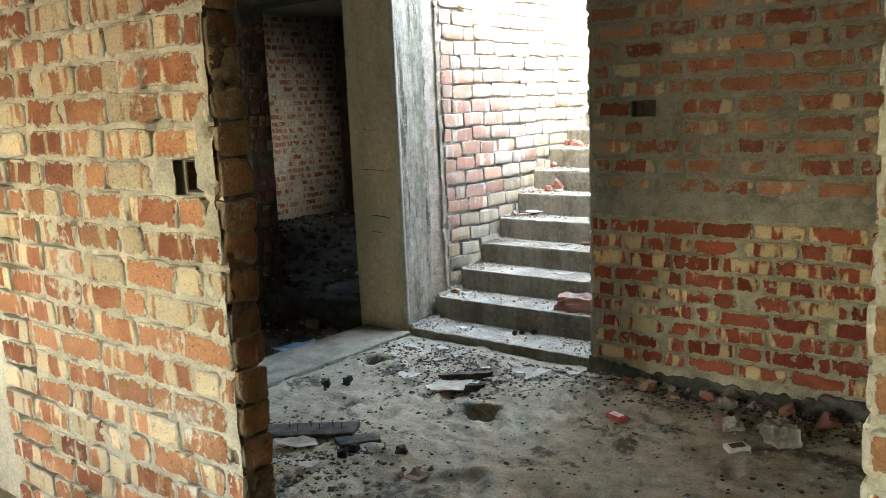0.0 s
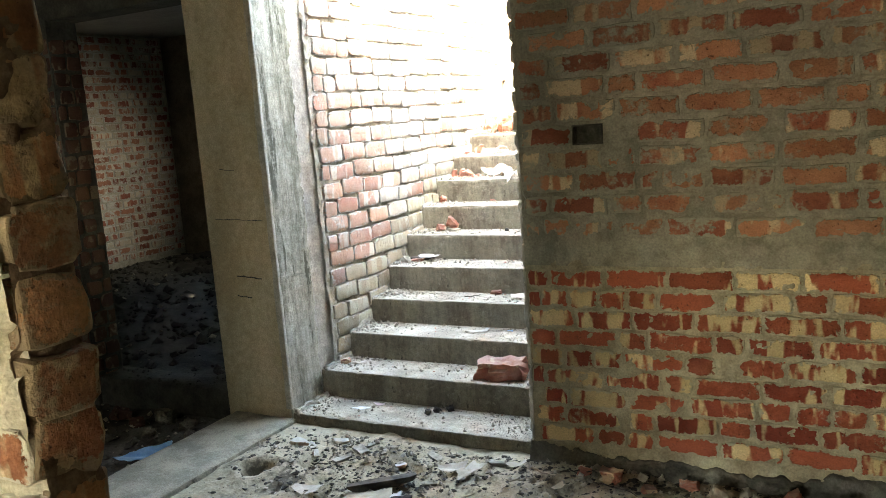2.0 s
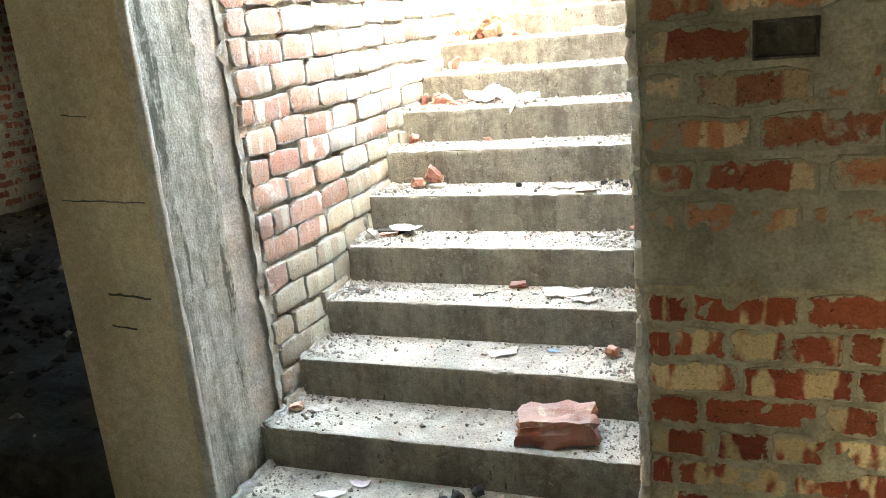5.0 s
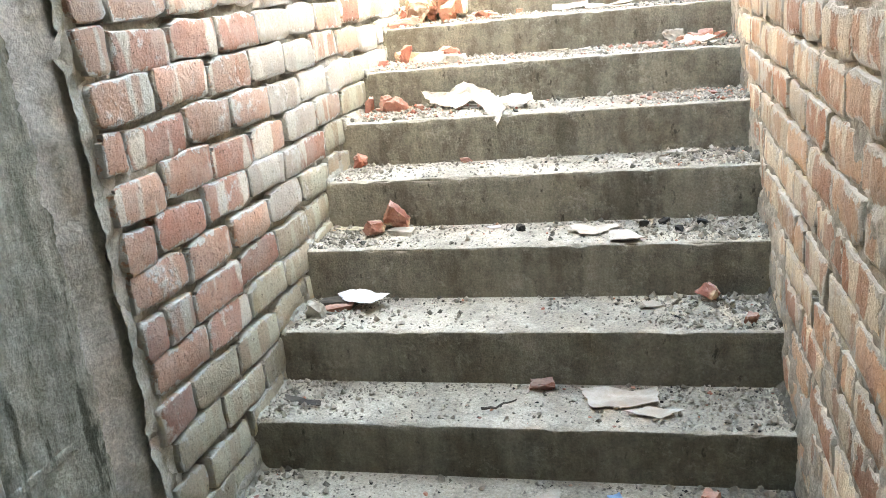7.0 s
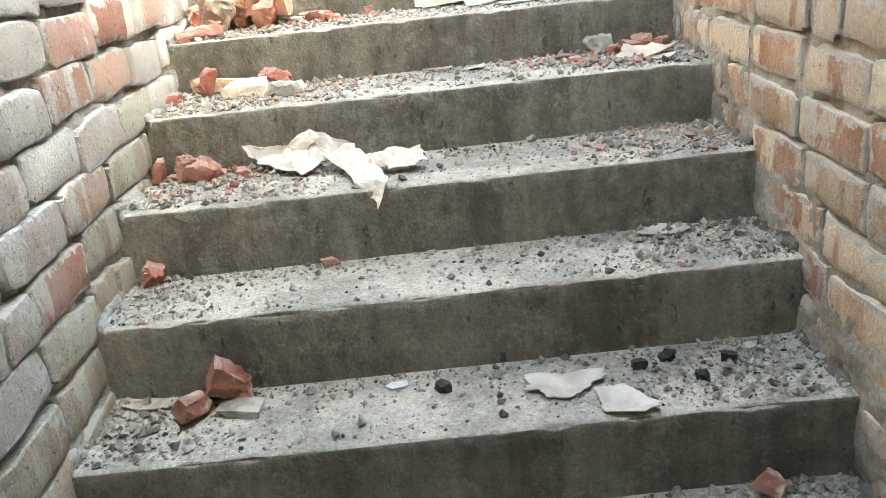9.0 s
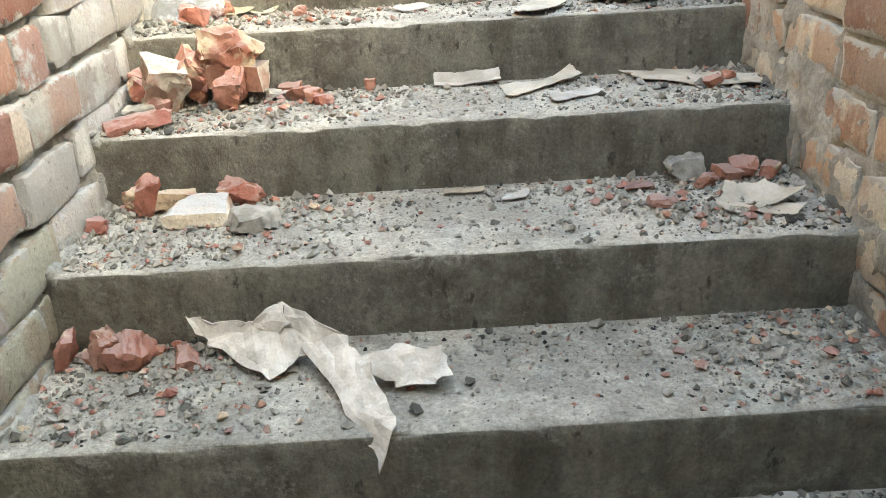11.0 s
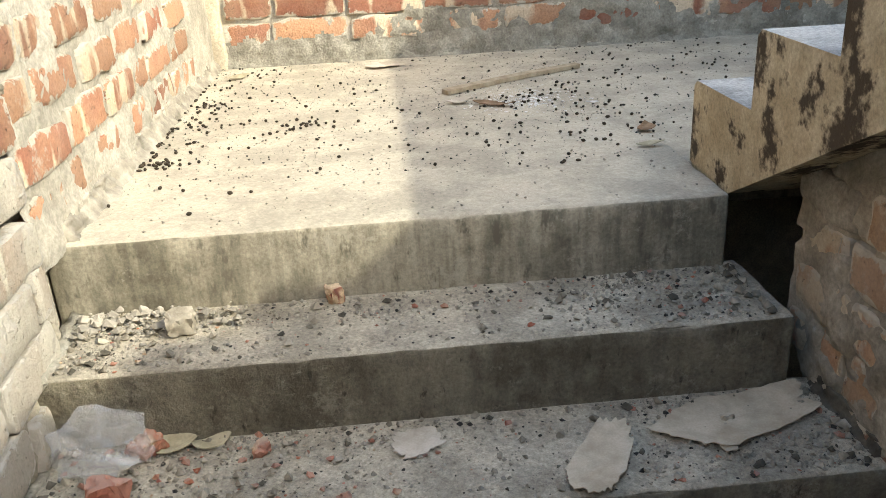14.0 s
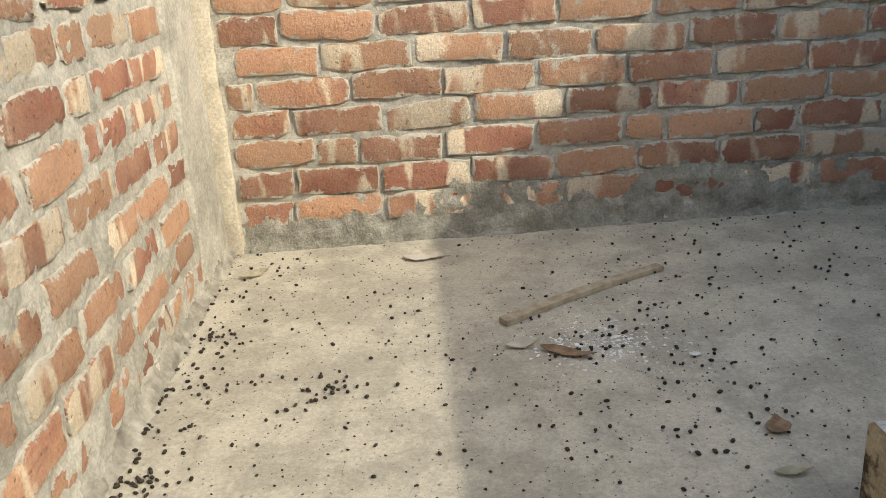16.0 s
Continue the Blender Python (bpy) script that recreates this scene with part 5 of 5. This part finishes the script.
def heap_spot(k, cx, spread):
    """Rubble that has gathered round a place on one tread."""
    y0, y1 = STEP_Y[k - 1] + 0.02, STEP_Y[k] - 0.01

    def spot(r):
        x = min(max(cx + r.gauss(0, spread), LEFT + 0.015), RIGHT - 0.015)
        near = math.exp(-((x - cx) / spread) ** 2)
        return x, y1 - (y1 - y0) * r.random() ** 1.3, STEP_Z[k - 1] + 0.010 * near * r.random()
    return spot


for i, (k, cx, spread, count) in enumerate([(3, -2.42, 0.10, 260), (4, -2.45, 0.12, 320), (4, -3.55, 0.10, 260), (5, -3.55, 0.10, 300), (5, -2.45, 0.12, 380), (6, -2.48, 0.16, 520), (6, -3.58, 0.10, 300), (7, -2.48, 0.15, 520), (8, -3.45, 0.14, 620), (8, -2.45, 0.12, 420), (9, -3.42, 0.15, 800), (9, -2.50, 0.16, 560), (10, -3.35, 0.14, 560), (10, -2.38, 0.07, 160), (11, -3.35, 0.16, 320)]):
    crumbs("mortar_rubble", count * 3 // 5, heap_spot(k, cx, spread), (0.003, 0.0135), LUMP, "crumbled grey mortar gathered on a stair tread", "rubble", 500 + i, 0.85, 2.8)
    if k > 7:
        crumbs("brick_rubble", count // 6, heap_spot(k, cx, spread), (0.004, 0.018), BRICK_BIT, "crumbled red brick gathered on a stair tread", "brick crumbs", 540 + i, 0.6, 1.8)


# ---- bricks ----
dice = random.Random(4)


def brick_shape(length, deep, tall):
    """One worn, hand-moulded brick with rounded rims: face towards +y, its back buried in the mortar.
    Returns vertices, faces and, for each vertex, its place on the face and its distance from the rim."""
    seed = Vector((dice.uniform(0, 90), dice.uniform(0, 90), dice.uniform(0, 90)))
    inner = 3 if length > 0.18 else 1
    half, up = length / 2, tall / 2
    xs = [-half, -half + 0.003, -half + 0.013, *np.linspace(-half, half, inner + 2)[1:-1], half - 0.013, half - 0.003, half]
    zs = [-up, -up + 0.003, -up + 0.013, 0.0, up - 0.013, up - 0.003, up]
    nx, nz = len(xs) - 1, len(zs) - 1
    drop = (0.0042, 0.0008, 0.0)
    chip = [dice.random() ** 3 * 0.026 for _ in range(4)]
    lean = dice.uniform(-0.03, 0.03)
    verts, faces, marks_on = [], [], []
    for j, z0 in enumerate(zs):
        for i, x0 in enumerate(xs):
            x, z = float(x0), float(z0)
            p = Vector((x * 16, 0, z * 16)) + seed
            q = Vector((x * 55, 3, z * 55)) + seed
            marks_on.append(((x, z), (half - abs(x), up - abs(z))))
            y = 0.004 * noise.noise(p) + 0.003 * noise.noise(q)
            y -= drop[min(2, i, nx - i)] + drop[min(2, j, nz - j)] + abs(noise.noise(q * 0.6)) * (0.006 if min(i, nx - i, j, nz - j) < 2 else 0.0)
            fx, fz = x / half, z / up
            x -= math.copysign(abs(fx) ** 3, fx) * (0.001 + 0.008 * noise.noise(Vector((fx * 2, fz * 1.2, 1)) + seed) + 0.004 * noise.noise(q))
            z -= math.copysign(abs(fz) ** 3, fz) * (0.001 + 0.008 * noise.noise(Vector((x0 * 17, fz * 0.6, 5)) + seed) + 0.004 * noise.noise(q + Vector((7, 0, 0))))
            round_off = (abs(fx) ** 8) * (abs(fz) ** 5)
            c = chip[(fx > 0) * 2 + (fz > 0)]
            x -= math.copysign((0.001 + c) * round_off, fx)
            z -= math.copysign((0.001 + c * 0.6) * round_off, fz) - lean * x * 0.4
            verts.append((x, y, z))
    w = nx + 1
    for j in range(nz):
        for i in range(nx):
            faces.append((j * w + i, j * w + i + 1, (j + 1) * w + i + 1, (j + 1) * w + i))
    ring = [i for i in range(w)] + [j * w + nx for j in range(1, nz + 1)] + [nz * w + i for i in range(nx - 1, -1, -1)] + [j * w for j in range(nz - 1, 0, -1)]
    base = len(verts)
    for k in ring:
        x, _, z = verts[k]
        verts.append((x * 1.01, -deep, z * 1.01))
        marks_on.append((marks_on[k][0], (0.0, 0.0)))
    for k in range(len(ring)):
        a, b = ring[k], ring[(k + 1) % len(ring)]
        faces.append((b, a, base + k, base + (k + 1) % len(ring)))
    return verts, faces, marks_on


def face_maps(data, marks_on):
    """Lays a brick's face out in metres, and the distance from its rim."""
    for layer, which in (("face", 0), ("rim", 1)):
        uv = data.uv_layers.new(name=layer).data
        for loop in data.loops:
            uv[loop.index].uv = marks_on[loop.vertex_index][which]
    data.shade_smooth()
    data.set_sharp_from_angle(angle=radians(30))


SHAPES = {"long": [brick_shape(0.25, 0.055, 0.08) for _ in range(16)], "short": [brick_shape(0.115, 0.055, 0.08) for _ in range(10)]}
MESHES = {}


def brick_mesh(kind, index, material):
    key = (kind, index, material.name)
    if key not in MESHES:
        data = bpy.data.meshes.new("brick")
        data.from_pydata(SHAPES[kind][index][0], [], SHAPES[kind][index][1])
        data.materials.append(material)
        data.update()
        face_maps(data, SHAPES[kind][index][2])
        MESHES[key] = data
    return MESHES[key]


def lay(owner, origin, along, out, span, courses, length, material, inside, near, proud=0.006, joint=0.014, headers=0.2, slope=0.0, jitter=0.003, limit=290, start=None, wild=1.0):
    """Lays courses of brick on a wall's face. courses: heights of the bed joints, from below. inside and near: of (u, z)."""
    along, out, up = Vector(along), Vector(out), Vector((0, 0, 1))
    rest = {}
    count = 0
    for c in range(len(courses) - 1):
        low, high = courses[c], courses[c + 1]
        u = span[0] - dice.uniform(0, length) if start is None else start - length * (1 if c % 2 else 1.5) + dice.uniform(-0.03, 0.03)
        while u < span[1]:
            short = dice.random() < headers
            size = length * (0.5 if short else 1.0) * dice.uniform(0.94, 1.05)
            a, b = max(u, span[0]), min(u + size, span[1])
            u += size
            if b - a < 0.06:
                continue
            mid, mz = (a + b) / 2, (low + high) / 2
            if not inside(mid, mz):
                continue
            kind = "short" if b - a < 0.18 else "long"
            index = dice.randrange(len(SHAPES[kind]))
            full = 0.115 if kind == "short" else 0.25
            j = joint * dice.uniform(0.6, 1.3)
            sx, sz = (b - a - j) / full, (high - low - joint * dice.uniform(0.7, 1.2)) / 0.08
            place = Vector(origin) + along * mid + up * (mz + slope * mid + dice.uniform(-jitter, jitter)) + out * (proud + wild * dice.uniform(-0.003, 0.003))
            turn = Matrix((along, out, up)).transposed().to_4x4()
            turn = turn @ pose(0, 0, 0, wild * dice.gauss(0, 0.9), wild * dice.gauss(0, 1.1), wild * dice.gauss(0, 0.9))
            flip = -1 if dice.random() < 0.5 else 1
            m = Matrix.Translation(place) @ turn @ Matrix.Diagonal((sx * flip, 1, sz * flip, 1))
            mat = material(mid, mz)
            if near(mid, mz) and count < limit:
                ob = new("brick", brick_mesh(kind, index, mat))
                ob.parent = owner
                ob.matrix_world = m
                count += 1
            else:
                verts, faces, spots, _ = rest.setdefault(mat.name, ([], [], [], mat))
                base = len(verts)
                verts.extend(m @ Vector(v) for v in SHAPES[kind][index][0])
                faces.extend(tuple(base + i for i in f) for f in SHAPES[kind][index][1])
                spots.extend(SHAPES[kind][index][2])
    for verts, faces, spots, mat in rest.values():
        ob = mesh_object("brick_rest", verts, faces, mat, owner)
        face_maps(ob.data, spots)
        tagged(ob, kind="stuff")


def even(low, high, size):
    n = round((high - low) / size)
    return [low + (high - low) * i / n for i in range(n + 1)]


always = lambda u, z: True
# wall beside the doorway: the nearest part
lay(WALLS["wall_front"], (0, 1.385, 0), (1, 0, 0), (0, -1, 0), (-3.4, -1.895), even(-0.02, 2.88, 0.099), 0.262, lambda u, z: BRICK_A, lambda u, z: not (-2.13 < u < -1.96 and abs(z - 1.33) < 0.05), lambda u, z: u > -3.0 and 0.25 < z < 2.05, 0.013, 0.010, 0.30)
lay(WALLS["wall_front"], (-1.90, 1.435, 0), (0, 1, 0), (1, 0, 0), (-0.055, 0.055), even(-0.02, 2.88, 0.099), 3.0, lambda u, z: BRICK_A_END_SHADED, always, lambda u, z: 0.2 < z < 2.1, 0.014, 0.003, 0.0, jitter=0.008, wild=3.0)
lay(WALLS["wall_front"], (-0.275, 1.435, 0), (0, -1, 0), (-1, 0, 0), (-0.055, 0.055), even(-0.02, 2.88, 0.099), 3.0, lambda u, z: BRICK_A, always, lambda u, z: 0.2 < z < 2.1, 0.010, 0.012, 0.0, jitter=0.006)
lay(WALLS["wall_front"], (0, 1.385, 0), (1, 0, 0), (0, -1, 0), (-0.28, 0.4), even(-0.02, 2.88, 0.099), 0.262, lambda u, z: BRICK_A, always, lambda u, z: 0.2 < z < 2.1, 0.013, 0.015, 0.42)
# wall before the stairs
lowB, upB = even(0.06, 0.875, 0.089), even(0.985, 2.88, 0.102)
lay(WALLS["wall_stair_front"], (0, 4.125, 0), (1, 0, 0), (0, -1, 0), (-2.268, 1.25), lowB, 0.268, lambda u, z: BRICK_B, always, lambda u, z: u < -0.75, 0.009, 0.008, 0.25, 0.008, limit=200)
lay(WALLS["wall_stair_front"], (0, 4.125, 0), (1, 0, 0), (0, -1, 0), (-2.268, 1.25), upB, 0.272, lambda u, z: BRICK_B_UP, lambda u, z: not (-2.10 < u < -1.83 and abs(z - 1.46) < 0.05), lambda u, z: u < -0.75 and z < 2.1, 0.008, 0.014, 0.10, 0.0, limit=100)
# left stair wall
def stair_left(u, z):
    line = (u - 4.2) * 0.56
    if z < 0.78 + 0.12 * math.sin(u * 5) or z < line + 0.2:
        return BRICK_L_LOW if u < 6.4 else BRICK_L_DUST_LIT
    if u > 6.2 and z > line + 0.32:
        return BRICK_F if dice.random() < 0.6 else BRICK_L
    # Farther bricks go pale: dust, with the stair's brightness put into their colour.
    return BRICK_L_DUST_LIT if u > 5.3 and dice.random() < 0.7 else BRICK_L


lay(WALLS["wall_stair_left"], (LEFT - 0.012, 0, 0), (0, 1, 0), (1, 0, 0), (4.60, 7.30), even(0.0, 3.28, 0.104), 0.240, stair_left, lambda u, z: z > (u - 4.165) * 0.56 - 0.2, lambda u, z: z < (u - 4.2) * 0.56 + 1.2, 0.020, 0.009, 0.14, 0.0, 0.009, start=4.6, limit=260, wild=1.3)
lay(WALLS["wall_stair_left"], (LEFT - 0.012, 0, 0), (0, 1, 0), (1, 0, 0), (7.30, 8.85), even(1.86, 3.28, 0.102), 0.28, lambda u, z: BRICK_F, always, lambda u, z: z < 2.75, 0.010, 0.022, 0.06, 0.0, 0.006, start=7.3, limit=90)
# middle wall
lay(WALLS["wall_stair_middle"], (RIGHT + 0.012, 0, 0), (0, -1, 0), (-1, 0, 0), (-7.275, -4.135), even(0.0, 3.5, 0.098), 0.250, lambda u, z: BRICK_R, lambda u, z: z < waist(-u) - 0.10 and z > (-u - 4.165) * 0.56 - 0.2, lambda u, z: z < (-u - 4.2) * 0.56 + 1.0, 0.017, 0.009, 0.2, 0.0, 0.005, wild=0.8)
# landing walls
lay(WALLS["wall_landing"], (0, 9.21, 0), (1, 0, 0), (0, -1, 0), (-3.63, -1.05), even(1.905, 3.18, 0.0955), 0.287, lambda u, z: BRICK_F, always, lambda u, z: z < 2.8, 0.016, 0.009, 0.10, 0.0, 0.006, wild=1.3)
# dark room
lay(WALLS["wall_store"], (-9.66, 0, 0), (0, 1, 0), (1, 0, 0), (7.3, 9.45), even(-0.02, 2.88, 0.10), 0.27, lambda u, z: BRICK_D, always, lambda u, z: z < 2.1, 0.010, 0.016, 0.25, limit=290)
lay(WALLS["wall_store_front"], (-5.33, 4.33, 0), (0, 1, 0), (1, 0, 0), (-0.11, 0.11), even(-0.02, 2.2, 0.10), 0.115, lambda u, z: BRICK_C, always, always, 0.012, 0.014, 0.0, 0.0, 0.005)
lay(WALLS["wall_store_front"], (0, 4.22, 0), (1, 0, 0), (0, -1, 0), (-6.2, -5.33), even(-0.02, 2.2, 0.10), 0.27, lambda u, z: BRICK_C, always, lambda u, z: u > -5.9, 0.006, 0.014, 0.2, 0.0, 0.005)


# ---- mortar, squeezed out unevenly between the bricks and smeared over them ----
def coat(owner, origin, along, out, span, tall, level, amount, material, inside=None, step=0.012, raise_by=None, gaps=0.0):
    along, out = Vector(along), Vector(out)
    us, zs = np.arange(span[0], span[1] + step, step), np.arange(tall[0], tall[1] + step, step)
    verts, faces, w = [], [], len(us)
    for z in zs:
        for u in us:
            p = Vector((u, z, level * 50))
            h = level + amount * (0.9 * noise.noise(p * 9) + 0.7 * noise.noise(p * 23) + 0.5 * noise.noise(p * 55))
            if raise_by:
                h += raise_by(u, z)
            if gaps:
                open_by = noise.noise(Vector((u * 9, z * 9, 40))) + 0.5 * noise.noise(Vector((u * 27, z * 27, 7))) - gaps
                h -= 0.022 * min(1.0, max(0.0, open_by / 0.2))
            verts.append(Vector(origin) + along * u + out * h + Vector((0, 0, z)))
    for j in range(len(zs) - 1):
        for i in range(w - 1):
            if inside is None or inside(us[i], zs[j]):
                faces.append((j * w + i, j * w + i + 1, j * w + w + i + 1, j * w + w + i))
    ob = mesh_object("mortar", verts, faces, material, owner, True)
    return tagged(ob, kind="structure")


pocket_a = lambda u, z: not (-2.10 < u < -1.995 and 1.275 < z < 1.385)
pocket_b = lambda u, z: not (-2.04 < u < -1.88 and 1.386 < z < 1.486)
coat(WALLS["wall_front"], (0, 1.385, 0), (1, 0, 0), (0, -1, 0), (-3.1, -1.905), (0.2, 2.2), 0.0075, 0.0065, MORTAR_A, pocket_a, raise_by=lambda u, z: 0.006 * max(0.0, 1 - abs(u + 1.945) / 0.05), gaps=0.20)
coat(WALLS["wall_front"], (-1.90, 1.435, 0), (0, 1, 0), (1, 0, 0), (-0.05, 0.045), (0.2, 2.2), 0.008, 0.013, SHADED_BROWN, gaps=0.05, step=0.008)
coat(WALLS["wall_stair_front"], (0, 4.125, 0), (1, 0, 0), (0, -1, 0), (-2.272, -0.6), (-0.04, 0.89), 0.0045, 0.0055, MORTAR_B_LOW, raise_by=lambda u, z: 0.008 * max(0.0, (0.09 - z) / 0.09))
coat(WALLS["wall_stair_front"], (0, 4.125, 0), (1, 0, 0), (0, -1, 0), (-2.272, -0.6), (0.87, 2.2), 0.0042, 0.0065, MORTAR_B, pocket_b, raise_by=lambda u, z: 0.008 * max(0.0, 1 - abs(z - 0.95) / 0.10))
coat(WALLS["wall_stair_left"], (LEFT - 0.012, 0, 0), (0, 1, 0), (1, 0, 0), (4.56, 7.30), (0.0, 3.28), -0.001, 0.014, MORTAR_JOINT, lambda u, z: (u - 4.2) * 0.56 - 0.15 < z, 0.012, lambda u, z: 0.014 * max(0.0, 1 - (u - 4.56) / 0.06) + 0.008 * max(0.0, 1 - (z - (u - 4.2) * 0.56) / 0.2), 0.25)
coat(WALLS["wall_stair_left"], (LEFT - 0.012, 0, 0), (0, 1, 0), (1, 0, 0), (7.28, 8.86), (1.82, 3.28), 0.0045, 0.009, MORTAR_L, None, 0.013, lambda u, z: 0.010 * max(0.0, (1.97 - z) / 0.14))
coat(WALLS["wall_stair_middle"], (RIGHT + 0.012, 0, 0), (0, -1, 0), (-1, 0, 0), (-7.275, -4.118), (0.0, 2.6), 0.006, 0.0095, MORTAR_JOINT, lambda u, z: (-u - 4.2) * 0.56 - 0.15 < z < min(waist(-u) + 0.03, (-u - 4.2) * 0.56 + 1.5), 0.013, lambda u, z: 0.012 * max(0.0, 1 - (-u - 4.12) / 0.9) - 0.038 * max(0.0, 1 - (-u - 4.11) / 0.045) + 0.013 * max(0.0, min(1.0, 1.6 - (z - (-u - 4.2) * 0.56) / 0.20)), 0.30)
coat(WALLS["wall_landing"], (0, 9.21, 0), (1, 0, 0), (0, -1, 0), (-3.64, -1.1), (1.82, 2.9), 0.005, 0.010, MORTAR_L, None, 0.012, lambda u, z: 0.012 * max(0.0, (1.96 - z) / 0.12))
coat(WALLS["wall_landing"], (0, 9.21, 0), (1, 0, 0), (0, -1, 0), (-3.64, -1.1), (1.82, 2.14), 0.0165, 0.014, PLASTER, lambda u, z: z < 1.925 + 0.085 * min(1.0, max(0.0, (u + 3.25) / 0.4)) + 0.05 * noise.noise(Vector((u * 4, 0, 0))) + 0.03 * noise.noise(Vector((u * 17, z * 17, 0))), 0.012, lambda u, z: 0.010 * max(0.0, (1.95 - z) / 0.12) - 0.06 * max(0.0, z - 1.96))


def hole_lining(owner, x0, x1, z0, z1, front, back, material):
    """Added lining of a small wall hole: brown inside, darkened for the recess's shade."""
    bm = bmesh.new()
    t = 0.005
    for lo, hi in (((x0, back - t, z0), (x1, back, z1)), ((x0, front, z0), (x0 + t, back - t, z1)), ((x1 - t, front, z0), (x1, back - t, z1)), ((x0 + t, front, z0), (x1 - t, back - t, z0 + t)), ((x0 + t, front, z1 - t), (x1 - t, back - t, z1))):
        box(bm, lo, hi)
    part("hole_lining", bm, material, owner, "lining of a small hole, darkened as its shade")


hole_lining(WALLS["wall_front"], -2.084, -2.004, 1.286, 1.377, 1.413, 1.464, SHADED_BROWN)
hole_lining(WALLS["wall_stair_front"], -2.024, -1.891, 1.393, 1.477, 4.121, 4.179, DIRT)
